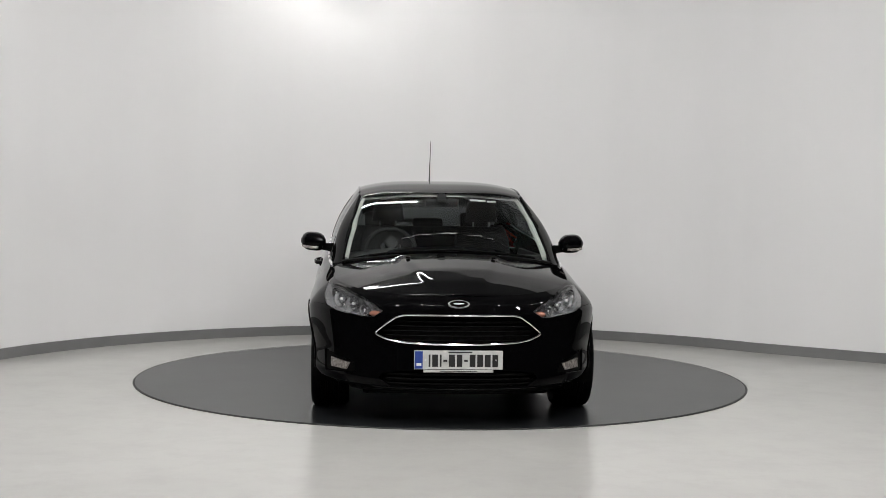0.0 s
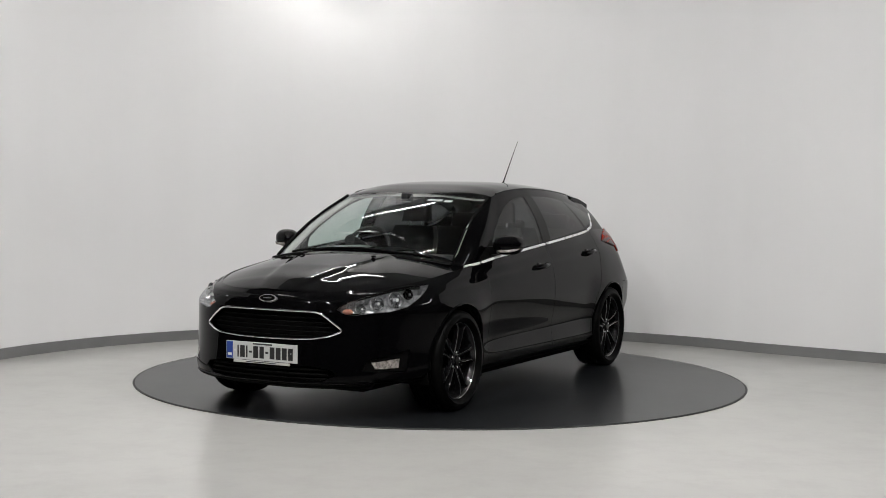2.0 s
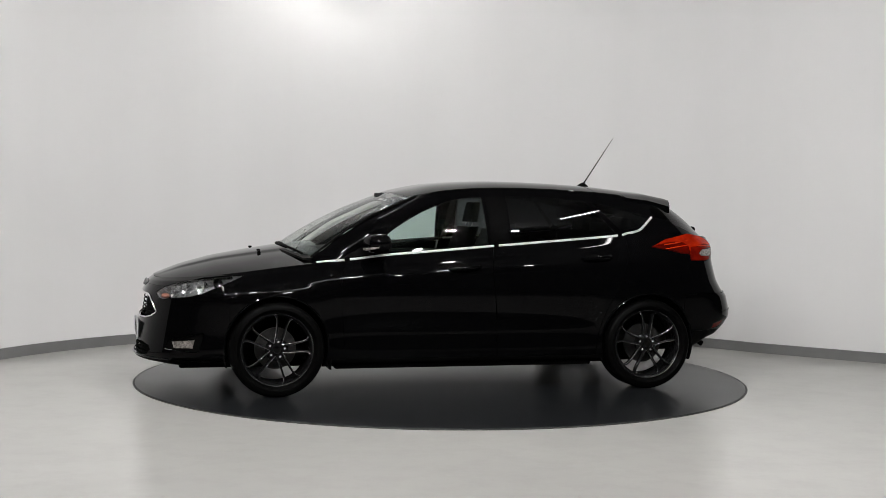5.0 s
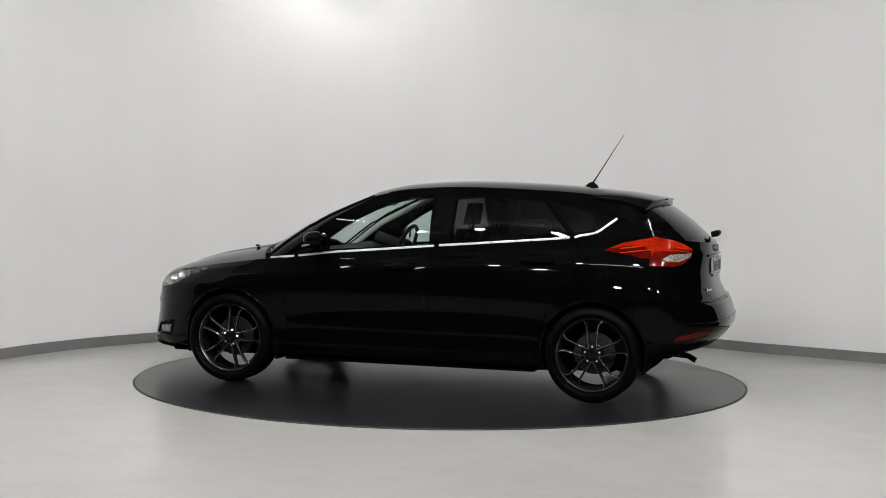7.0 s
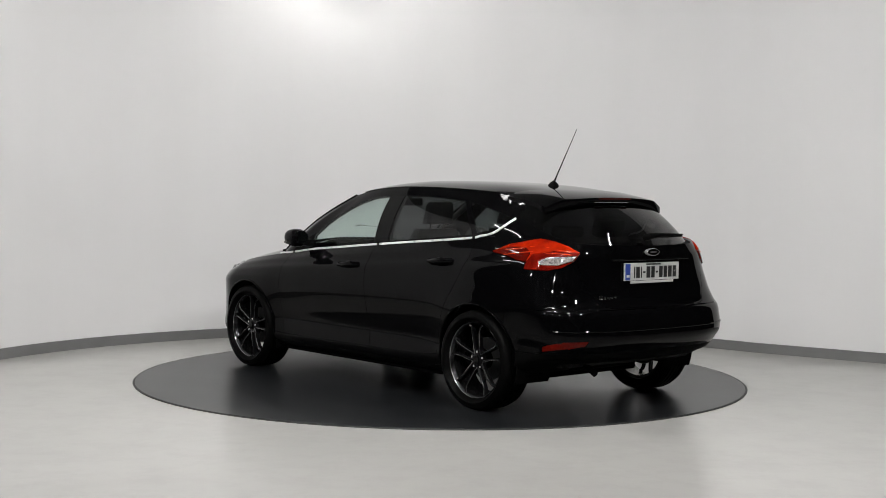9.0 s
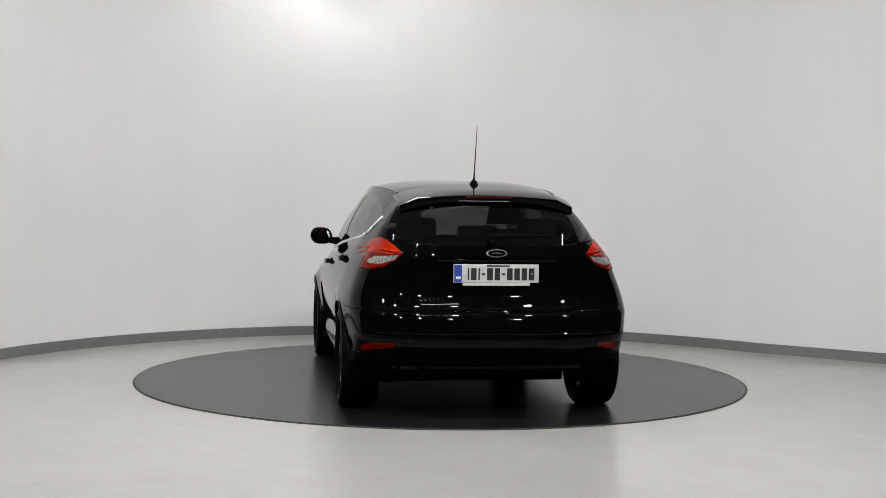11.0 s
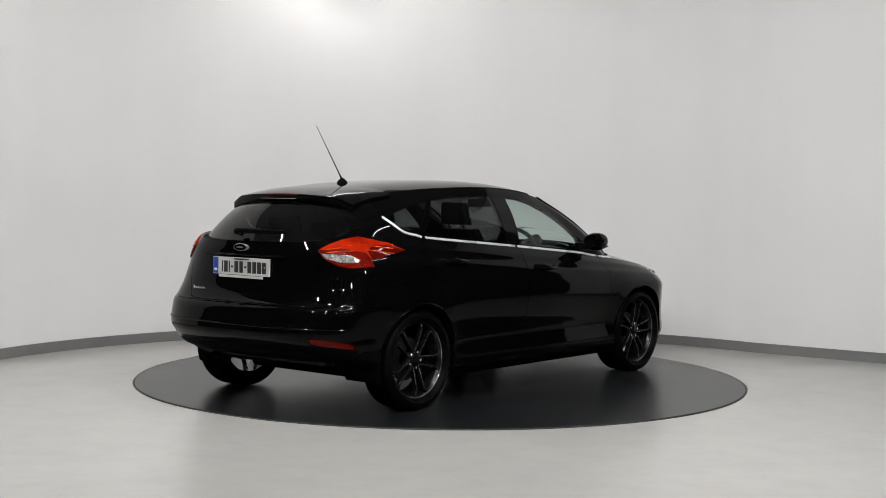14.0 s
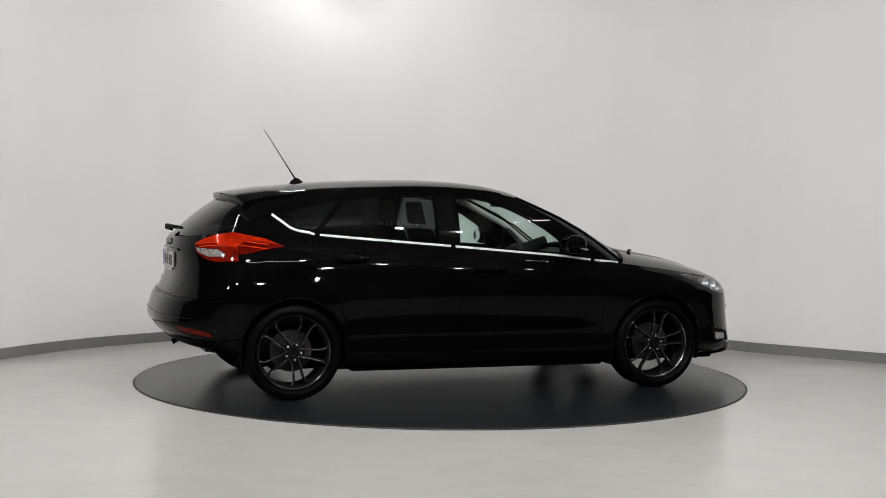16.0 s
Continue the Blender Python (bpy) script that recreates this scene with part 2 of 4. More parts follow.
def strip_wall(name, pts, inner, outer, z0, z1, material, label, bevel=0.0):
    a, b = offset_line(pts, inner), offset_line(pts, outer)
    secs = []
    for p, q in zip(a, b):
        secs.append([(p[0], p[1], z0), (p[0], p[1], z1 - bevel), (p[0] + (q[0] - p[0]) * 0.4, p[1] + (q[1] - p[1]) * 0.4, z1), (q[0], q[1], z1), (q[0], q[1], z0)])
    return tagged(part(name, loft(secs), material, None, sharp=25), label, name.split("_")[0], kind="structure")


def build_studio():
    line = wall_line()
    strip_wall("wall_curved", line, 0.0, 0.12, 0.0, WALL_TOP, M["wall"], "smooth white painted curved studio backdrop wall")
    strip_wall("baseboard", line, -0.014, -0.001, 0.0, 0.088, M["base"], "mid-grey painted baseboard along the curved wall", 0.004)
    bm = bmesh.new()
    box(bm, -4.7, 5.6, -4.8, 4.2, -0.12, 0.0)
    tagged(part("floor", bm, M["floor"], smooth=False), "pale grey polished epoxy floor with soft sheen", "floor", kind="structure")
    # dark floor added out of view, so that the car's lower panels reflect black
    for x0, x1, y0, y1 in ((-7, 7, -14.2, -4.8), (-7, -4.7, -4.8, 4.2), (5.6, 7, -4.8, 4.2)):
        tagged(part("added_dark_floor", box_bm(x0, x1, y0, y1, -0.12, 0.0), M["dark_floor"], smooth=False), "unseen dark floor added round the pale studio floor to darken reflections", "floor", kind="structure")
    bm = bmesh.new()
    box(bm, -7, 7, -14.2, 4.2, WALL_TOP, WALL_TOP + 0.12)
    tagged(part("ceiling", bm, M["ceiling"], smooth=False), "grey painted studio ceiling", "ceiling", kind="structure")
    for n, a in (("wall_south", (-7, 7, -14.2, -14.08)), ("wall_west", (-7, -6.88, -14.08, 4.2)), ("wall_east", (6.88, 7, -14.08, 4.2)), ("wall_north", (-6.88, 6.88, 4.08, 4.2))):
        tagged(part(n, box_bm(*a, 0.0, WALL_TOP), M["dark_wall"], smooth=False), "plain dark painted studio wall", "wall", kind="structure")


def build_turntable():
    t = tagged(group_empty("turntable"), "round grey rubber-topped car turntable with a thin black edge", "turntable")
    part("edge_ring", revolve([(-0.001, 2.2525), (0.005, 2.2545), (0.0085, 2.250), (0.0085, 2.240), (-0.001, 2.240)], 160, "z"), M["rim_black"], t, "thin black metal edge")
    part("top", revolve([(0.0, 0.0), (0.0, 2.239), (0.0080, 2.239), (0.0080, 0.0)], 160, "z", closed=False), M["mat"], t, "grey rubber top")
    return t


def build_lights():
    """LED battens under the ceiling, a row of track spots before the turntable, and a lamp that washes the wall."""
    z, proto = 3.92, None
    for x, y, turn in ((-0.95, 2.20, 0), (-0.50, -0.25, -14), (0.15, -4.3, 0), (2.75, -1.3, 90), (-2.75, -1.3, 90)):
        place = pose(x, y, z, 0, 0, turn)
        if proto is None:
            proto = tagged(group_empty("led_batten"), "long white LED batten lamp hanging under the ceiling", "lamp", "led battens over the turntable")
            L = 0.65
            part("housing", box_bm(-L, L, -0.03, 0.03, 0.0, 0.06, bevel=0.008), M["housing"], proto, smooth=False)
            part("tube", box_bm(-L + 0.02, L - 0.02, -0.011, 0.011, -0.018, -0.001, bevel=0.004), M["led"], proto, "glowing white tube", smooth=False)
            part("cable", tube([(0, 0, 0.06), (0, 0, WALL_TOP - z)], 0.006), M["plastic"], proto)
            proto.matrix_basis = place
        else:
            copy_thing(proto, place)
    wash = tagged(group_empty("flood_lamp"), "small bright white flood lamp high by the curved wall", "lamp")
    part("housing", box_bm(-0.16, 0.16, -0.07, 0.07, 0.0, 0.06, bevel=0.01), M["housing"], wash, smooth=False)
    part("glowing_face", box_bm(-0.14, 0.14, -0.055, 0.055, -0.012, -0.001, bevel=0.003), M["wash"], wash, "glowing white lamp face", smooth=False)
    wash.matrix_basis = pose(-0.90, 2.76, 3.40, 30, 0, 17)
    proto = None
    for y, tilt, xs in ((-3.9, 52, (-3.0, -1.8, -0.6, 0.6, 1.8, 3.0)), (-6.4, 42, (-2.4, -0.8, 0.8, 2.4))):
        for x in xs:
            place = pose(x, y, WALL_TOP - 0.22, tilt, 0, 0)
            if proto is None:
                proto = tagged(group_empty("track_spotlight"), "white round track spotlight turned to the backdrop wall", "lamp", "track spotlights")
                part("can", revolve([(0.12, 0.0), (0.12, 0.07), (-0.03, 0.095), (-0.03, 0.09), (-0.01, 0.09), (-0.01, 0.0)], 28, "z", closed=False), M["housing"], proto)
                part("glowing_disc", revolve([(-0.012, 0.0), (-0.012, 0.085), (-0.016, 0.084), (-0.018, 0.0)], 28, "z", closed=False), M["spot"], proto, "glowing white disc")
                part("bracket", tube([(0, 0, 0.10), (0, 0, 0.12), (0, 0.10, 0.20)], 0.012), M["housing"], proto)
                proto.matrix_basis = place
            else:
                copy_thing(proto, place)


build_studio()
turntable = build_turntable()
build_lights()


# ---- the car's outer surfaces ----
def smooth_table(xs, ys, q, r=0.06, n=2000):
    """Values of a table at q, with its corners rounded over about r of its span."""
    xs, ys = np.asarray(xs, float), np.asarray(ys, float)
    if xs[0] > xs[-1]:
        xs, ys = xs[::-1], ys[::-1]
    g = np.linspace(xs[0], xs[-1], n)
    v = np.interp(g, xs, ys)
    k = max(3, int(n * r))
    w = np.hanning(k)
    w /= w.sum()
    h = k // 2
    left = 2 * v[0] - v[1:k][::-1]
    right = 2 * v[-1] - v[-k:-1][::-1]
    e = np.concatenate([left, v, right])
    s = np.convolve(e, w, "same")[k - 1:k - 1 + n]
    return np.interp(q, g, s)


BELT_X = [2.20, 1.9, 1.7, 1.5, 1.3, 1.05, 0.8, 0.59, 0.18, -0.2, -0.6, -1.0, -1.3, -1.6, -1.85, -2.05]
BELT_Z = [0.755, 0.785, 0.808, 0.835, 0.862, 0.893, 0.917, 0.945, 0.978, 1.010, 1.041, 1.072, 1.100, 1.105, 1.085, 1.055]
HOOD_X = [2.20, 2.10, 1.92, 1.69, 1.42, 1.237, 1.0]
HOOD_Z = [0.745, 0.775, 0.842, 0.904, 0.953, 0.983, 1.01]
ROOF_X = [0.5, 0.356, 0.14, -0.075, -0.289, -0.502, -0.713, -0.922, -1.11, -1.337, -1.543, -1.68]
ROOF_Z = [1.35, 1.396, 1.441, 1.460, 1.468, 1.466, 1.460, 1.450, 1.438, 1.414, 1.387, 1.366]


def belt_z(x):
    return smooth_table(BELT_X, BELT_Z, x, 0.05)


def hood_z(x):
    return smooth_table(HOOD_X, HOOD_Z, x, 0.08)


def roof_z(x):
    return smooth_table(ROOF_X, ROOF_Z, x, 0.12)


# level: height or share of the way to the belt, half width, front and rear reach
LV = [0, 1, 2, 3, 4, 5, 6, 7, 8, 9]
LV_Z = [0.185, 0.215, 0.28, 0.40, 0.53, 0.66]
LV_SHARE = [0, 0, 0, 0, 0, 0, 0.25, 0.55, 0.82, 1.0]
LV_W = [0.76, 0.838, 0.866, 0.862, 0.876, 0.893, 0.893, 0.878, 0.846, 0.805]
LV_F = [2.12, 2.235, 2.232, 2.212, 2.193, 2.175, 2.165, 2.152, 2.130, 2.10]
LV_R = [-1.78, -1.95, -2.05, -2.13, -2.14, -2.10, -2.045, -2.025, -2.035, -2.015]


def plan_ring(n_front, n_side, n_rear, xf, df, pf, qf, xr, dr, pr, qr):
    """Half a plan outline from front middle to rear middle: x and share of the half width."""
    a = np.linspace(0, math.pi / 2, n_front)
    x1, y1 = xf - df + df * np.cos(a) ** (2 / qf), np.sin(a) ** (2 / pf)
    x2 = np.linspace(xf - df, xr + dr, n_side + 2)[1:-1]
    b = np.linspace(math.pi / 2, 0, n_rear)
    x3, y3 = xr + dr - dr * np.cos(b) ** (2 / qr), np.sin(b) ** (2 / pr)
    return np.concatenate([x1, x2, x3]), np.concatenate([y1, np.ones(n_side), y3])


def lower_grid(nv=64, n_front=44, n_side=96, n_rear=40):
    """Points of the left half of the lower body, bottom to belt."""
    out = []
    for v in np.linspace(0, 9, nv):
        w, xf, xr = (float(smooth_table(LV, t, v, 0.09)) for t in (LV_W, LV_F, LV_R))
        x, ys = plan_ring(n_front, n_side, n_rear, xf, 0.60, 2.5, 1.75, xr, 0.40, 3.0, 2.4)
        zfix = float(smooth_table(LV[:6], LV_Z, min(v, 5), 0.1)) if v < 5 else 0.66
        share = float(smooth_table(LV, LV_SHARE, v, 0.08)) if v > 5 else 0.0
        z = zfix + share * (belt_z(x) - 0.66)
        low = np.clip((0.5 - z) / 0.3, 0, 1)
        z = z + low * (0.115 * np.clip((-x - 1.45) / 0.4, 0, 1) + 0.03 * np.clip((x - 1.3) / 0.4, 0, 1) * (ys > 0.8))
        arch = sum(np.exp(-((x - c) / 0.36) ** 4) for c in (1.324, -1.324)) * np.exp(-((z - 0.45) / 0.27) ** 4)
        taper = 0.035 * np.clip((x - 1.1) / 1.0, 0, 1) ** 1.5 * (z > 0.1) + 0.05 * np.clip((-x - 1.2) / 0.9, 0, 1) ** 1.5
        hips = -0.012 * np.exp(-((x - 0.0) / 0.92) ** 6) * np.exp(-((z - 0.42) / 0.075) ** 2)
        lean = share ** 1.3 * (0.090 * np.clip((-x - 0.1) / 1.45, 0, 1.1) ** 1.7 + 0.055 * np.clip((x - 0.5) / 1.0, 0, 1.2) ** 1.6)
        crease = 0.872 - 0.064 * (x - 0.04)
        fold = 0.010 * (0.5 + 0.5 * np.tanh((z - crease) / 0.018)) * np.clip((1.45 - x) / 0.35, 0, 1) * np.clip((x + 1.95) / 0.25, 0, 1)
        y = ys * (w + 0.026 * arch - taper + hips - lean - fold)
        tail = np.clip((-x - 1.72) / 0.16, 0, 1)
        x = x - tail * (0.020 * (0.5 - 0.5 * np.tanh((z - 0.668) / 0.016)) - 0.024 * (0.5 - 0.5 * np.tanh((z - 0.462) / 0.020)))
        out.append(np.stack([x, y, z], -1))
    return np.array(out)


def upper_grid(nv=36, n_front=36, n_side=90, n_rear=36):
    """Points of the left half of the glasshouse, belt to roof edge."""
    xb, yb = plan_ring(n_front, n_side, n_rear, 1.22, 0.30, 3.2, 2.2, -2.015, 0.42, 2.3, 1.9)
    xt, yt = plan_ring(n_front, n_side, n_rear, 0.42, 0.13, 3.0, 2.2, -1.585, 0.12, 2.8, 2.0)
    wb = 0.795 - 0.095 * np.clip((-xb - 0.1) / 1.45, 0, 1.2) ** 1.7 - 0.02 * np.clip((xb - 0.2) / 0.8, 0, 1) ** 1.6
    wt = 0.590 - 0.070 * np.clip((-xt - 0.3) / 1.0, 0, 1) ** 1.4
    zb_side = belt_z(xb) - 0.005
    front = np.clip((xb - 0.75) / 0.47, 0, 1)
    zb = zb_side * (1 - front) + front * (0.905 + 0.075 * (1 - yb ** 2))
    zt = roof_z(xt) - 0.055 * np.abs(yt) ** 2.2
    out = []
    for v in np.linspace(0, 1, nv):
        bulge = math.sin(math.pi * v)
        x = xb + (xt - xb) * v
        y = yb * wb + (yt * wt - yb * wb) * v
        z = zb + (zt - zb) * v
        side = np.clip((yb - 0.7) / 0.3, 0, 1)
        y = y + 0.035 * bulge * yb * side * (1 - 0.6 * np.clip((-xb - 0.5) / 1.1, 0, 1) ** 1.7)
        fr = np.clip((xb - 0.8) / 0.3, 0, 1)
        rr = np.clip((-xb - 1.6) / 0.3, 0, 1)
        z = z + bulge * (0.030 * fr + 0.012 * rr)
        x = x + bulge * (0.012 * fr - 0.02 * rr)
        out.append(np.stack([x, y, z], -1))
    return np.array(out)


def cap_grid(edge, centre_z, m=25, power=2.2, dome=0.0):
    """A crowned sheet between an edge line on the left and its mirror image."""
    rows = []
    for x, y, z in edge:
        f = np.linspace(1, -1, m)
        zc = max(float(centre_z(x)), z)
        zz = z + (zc - z) * (1 - np.abs(f) ** power)
        if dome:
            edge_y = np.interp(x, [1.0, 1.5, 2.1], [0.38, 0.28, 0.13])
            fade = np.clip((2.12 - x) / 0.25, 0, 1)
            zz = zz + dome * fade * (0.5 - 0.5 * np.tanh((np.abs(f * y) - edge_y) / 0.026) - 0.6)
        rows.append(np.stack([np.full(m, x), f * y, zz], -1))
    return np.array(rows)


# ---- cutting panels out of the surfaces ----
def shell_from(grid, mirror=True):
    """A mesh from a grid of points; with mirror, the left half is closed with its mirror image."""
    bm = bmesh.new()
    lay = bm.verts.layers.float_vector.new("nrm")
    rows = []
    for r in grid:
        pts = list(r)
        if mirror:
            pts += [p * (1, -1, 1) for p in r[-2:0:-1]]
        rows.append([bm.verts.new(p) for p in pts])
    n = len(rows[0])
    for a, b in zip(rows, rows[1:]):
        for k in range(n if mirror else n - 1):
            try:
                bm.faces.new((a[k], a[(k + 1) % n], b[(k + 1) % n], b[k]))
            except ValueError:
                pass
    bmesh.ops.remove_doubles(bm, verts=bm.verts, dist=1e-5)
    bmesh.ops.dissolve_degenerate(bm, dist=1e-6, edges=bm.edges)
    bm.normal_update()
    return bm, lay


def orient(bm, inside):
    """Turn all faces away from a point inside, and remember the smooth normals."""
    c = Vector(inside)
    flip = [f for f in bm.faces if f.normal.dot(f.calc_center_median() - Vector((min(max(f.calc_center_median().x, -1.4), 1.4), 0, c.z))) < 0]
    bmesh.ops.reverse_faces(bm, faces=flip)
    bm.normal_update()
    lay = bm.verts.layers.float_vector["nrm"]
    for v in bm.verts:
        v[lay] = v.normal


def side_xz(p):
    return p.x, p.z


def rear_yz(p):
    return p.y, p.z


def front_turn(p):
    return math.degrees(math.atan2(p.y, p.x - 1.2)), p.z


def rear_turn(p):
    return math.degrees(math.atan2(p.y, -1.2 - p.x)), p.z


def plane_for(coord, a, b):
    """A plane through two corners of an outline, square to the surface it is drawn on."""
    if coord is side_xz:
        return Vector((a[0], 0, a[1])), Vector((a[1] - b[1], 0, b[0] - a[0])).normalized()
    if coord is rear_yz:
        return Vector((0, a[0], a[1])), Vector((0, a[1] - b[1], b[0] - a[0])).normalized()
    s, ax = (1, 1.2) if coord is front_turn else (-1, -1.2)
    pt = lambda q: Vector((ax + s * 0.85 * math.cos(radians(q[0])), 0.85 * math.sin(radians(q[0])), q[1]))
    m = radians((a[0] + b[0]) / 2)
    return pt(a), (pt(b) - pt(a)).cross(Vector((s * math.cos(m), math.sin(m), 0))).normalized()


def inside(poly, p):
    c, n = False, len(poly)
    for i in range(n):
        (x0, y0), (x1, y1) = poly[i], poly[i - 1]
        if (y0 > p[1]) != (y1 > p[1]) and p[0] < (x1 - x0) * (p[1] - y0) / (y1 - y0) + x0:
            c = not c
    return c


def carve(bm, poly, coord, where):
    """Cut an outline into the faces that where() accepts, and take them out as a mesh of their own."""
    a0, a1 = min(p[0] for p in poly), max(p[0] for p in poly)
    b0, b1 = min(p[1] for p in poly), max(p[1] for p in poly)
    ma, mb = (a1 - a0) * 0.04 + 0.02, 0.03
    if coord in (front_turn, rear_turn):
        ma = 2.0

    def near(f):
        c = f.calc_center_median()
        if not where(c):
            return False
        q = [coord(v.co) for v in f.verts]
        return max(k[0] for k in q) > a0 - ma and min(k[0] for k in q) < a1 + ma and max(k[1] for k in q) > b0 - mb and min(k[1] for k in q) < b1 + mb

    for i in range(len(poly)):
        p, n = plane_for(coord, poly[i - 1], poly[i])
        lo = [min(poly[i - 1][k], poly[i][k]) for k in (0, 1)]
        hi = [max(poly[i - 1][k], poly[i][k]) for k in (0, 1)]
        fs = []
        for f in bm.faces:
            if near(f):
                q = [coord(v.co) for v in f.verts]
                if max(k[0] for k in q) >= lo[0] - ma * 0.3 and min(k[0] for k in q) <= hi[0] + ma * 0.3 and max(k[1] for k in q) >= lo[1] - 0.012 and min(k[1] for k in q) <= hi[1] + 0.012:
                    fs.append(f)
        geom = list({v for f in fs for v in f.verts}) + list({e for f in fs for e in f.edges}) + fs
        bmesh.ops.bisect_plane(bm, geom=geom, dist=1e-5, plane_co=p, plane_no=n)
    return lift(bm, [f for f in bm.faces if near(f) and inside(poly, coord(f.calc_center_median()))])


def lift(bm, faces):
    """Move faces into a mesh of their own."""
    lay = bm.verts.layers.float_vector["nrm"]
    out = bmesh.new()
    olay = out.verts.layers.float_vector.new("nrm")
    made = {}
    for f in faces:
        vs = []
        for v in f.verts:
            if v not in made:
                made[v] = out.verts.new(v.co)
                made[v][olay] = v[lay]
            vs.append(made[v])
        try:
            out.faces.new(vs)
        except ValueError:
            pass
    bmesh.ops.delete(bm, geom=faces, context="FACES")
    return out


def twin(bm, shift=0.0):
    out = bm.copy()
    lay = out.verts.layers.float_vector["nrm"]
    for v in out.verts:
        v.co += v[lay].normalized() * shift
    return out


def panel(name, bm, material, parent, label="", gap=0.0022, depth=0.014):
    """A body panel: its rim is drawn back a little and turned inward, so that a joint shows."""
    bm.normal_update()
    lay = bm.verts.layers.float_vector["nrm"]
    rim = [e for e in bm.edges if len(e.link_faces) == 1]
    move = {}
    for e in rim:
        c = e.link_faces[0].calc_center_median()
        d = (e.verts[1].co - e.verts[0].co).normalized()
        w = c - e.verts[0].co
        w = w - d * w.dot(d)
        if w.length > 1e-6:
            for v in e.verts:
                move.setdefault(v, []).append(w.normalized())
    for v, ws in move.items():
        s = Vector()
        for w in ws:
            s += w
        if s.length > 0.1:
            v.co += s.normalized() * gap
    old = set(bm.faces)
    ex = bmesh.ops.extrude_edge_only(bm, edges=rim)
    for v in [g for g in ex["geom"] if isinstance(g, bmesh.types.BMVert)]:
        n = v[lay]
        v.co -= (n.normalized() if n.length > 0.01 else Vector((0, 0, 1))) * depth
    bm.faces.index_update()
    new_ids = {f.index for f in bm.faces if f not in old}
    for f in bm.faces:
        f.smooth = True
    me = bpy.data.meshes.new(name)
    bm.to_mesh(me)
    vn = [Vector(v[lay]) for v in bm.verts]
    bm.free()
    ln = [(0.0, 0.0, 0.0)] * len(me.loops)
    for p in me.polygons:
        if p.index not in new_ids:
            for li in p.loop_indices:
                n = vn[me.loops[li].vertex_index]
                if n.length > 0.01:
                    ln[li] = tuple(n.normalized())
    me.normals_split_custom_set(ln)
    me.materials.append(material)
    ob = new(name, me)
    ob.parent = parent
    if label:
        tagged(ob, label)
    return ob


# ---- the car ----
HUB_X, HUB_Z, TYRE_R, RIM_R = 1.324, 0.317, 0.317, 0.248
HEADLIGHT = [(26.2, 0.677), (30.6, 0.718), (37, 0.751), (45, 0.780), (54.5, 0.801), (66.5, 0.810), (61.4, 0.767), (56, 0.722), (51.7, 0.687), (46.4, 0.665), (40, 0.649), (33, 0.636), (30.0, 0.638)]
TAIL = [(77, 1.006), (69, 1.053), (60.5, 1.076), (53.3, 1.096), (47, 1.080), (42.5, 1.056), (37.5, 1.015), (40.2, 0.960), (45.4, 0.920), (50, 0.907), (59, 0.911), (58.2, 0.955), (62.5, 0.962), (68.2, 0.984)]
TAIL_CLEAR = [(53.5, 0.958), (49.7, 0.986), (39.0, 0.996), (40.7, 0.964), (46.4, 0.938), (52.7, 0.940)]
TAIL_DEEP = [(58.3, 0.953), (56, 1.000), (47, 1.020), (38.7, 1.012), (37.4, 1.012), (40.2, 0.959), (45.4, 0.919), (50, 0.906), (59.1, 0.910)]
TAIL_TIP = [(77.5, 1.006), (69, 1.030), (63, 1.040), (58.6, 1.030), (57.0, 1.002), (58.2, 0.955), (62.5, 0.961), (68.2, 0.983)]
FOG_BEZEL = [(35.0, 0.305), (37, 0.372), (53, 0.425), (51, 0.295)]
FOG = [(38.4, 0.362), (48.9, 0.378), (48.2, 0.321), (40.0, 0.318)]
GRILLE_HALF = [(0, 0.658), (12, 0.658), (19, 0.656), (21.6, 0.644), (24.8, 0.605), (28.6, 0.552), (28.0, 0.538), (24.5, 0.514), (19.5, 0.498), (10, 0.491), (0, 0.489)]
INTAKE_HALF = [(0, 0.338), (18, 0.334), (25, 0.318), (27, 0.285), (22, 0.243), (0, 0.236)]
REFLECTOR = [(51, 0.418), (50.6, 0.453), (43.2, 0.481), (35.3, 0.485), (36.5, 0.452), (42, 0.436)]
TAILGATE_HALF = [(39.6, 1.2), (38.5, 0.93), (34.6, 0.775), (29, 0.690), (25.5, 0.680), (0, 0.680)]
REAR_GLASS_HALF = [(0, 1.062), (0.42, 1.064), (0.52, 1.074), (0.60, 1.100), (0.645, 1.160), (0.625, 1.245), (0.57, 1.345), (0, 1.345)]
GLASS_FRONT = [(0.60, 0.966), (0.605, 1.050), (0.50, 1.135), (0.39, 1.203), (0.29, 1.255), (0.19, 1.295), (0.09, 1.325), (0.0, 1.342), (-0.14, 1.352), (-0.155, 1.022)]
GLASS_REAR = [(-0.325, 1.038), (-0.315, 1.358), (-0.55, 1.358), (-0.75, 1.347), (-0.925, 1.328), (-1.125, 1.108)]
GLASS_QUARTER = [(-0.965, 1.325), (-1.10, 1.300), (-1.28, 1.258), (-1.415, 1.218), (-1.37, 1.178), (-1.31, 1.146), (-1.165, 1.118)]
DOOR_FRONT = [(0.86, 0.245), (0.885, 0.52), (0.892, 0.82), (0.80, 0.99), (-0.20, 1.1), (-0.165, 0.83), (-0.19, 0.59), (-0.21, 0.245)]
DOOR_REAR = [(-0.21, 0.245), (-0.19, 0.59), (-0.165, 0.83), (-0.20, 1.15), (-1.19, 1.15), (-1.19, 0.957), (-1.118, 0.772), (-1.01, 0.58), (-0.957, 0.426), (-0.93, 0.245)]


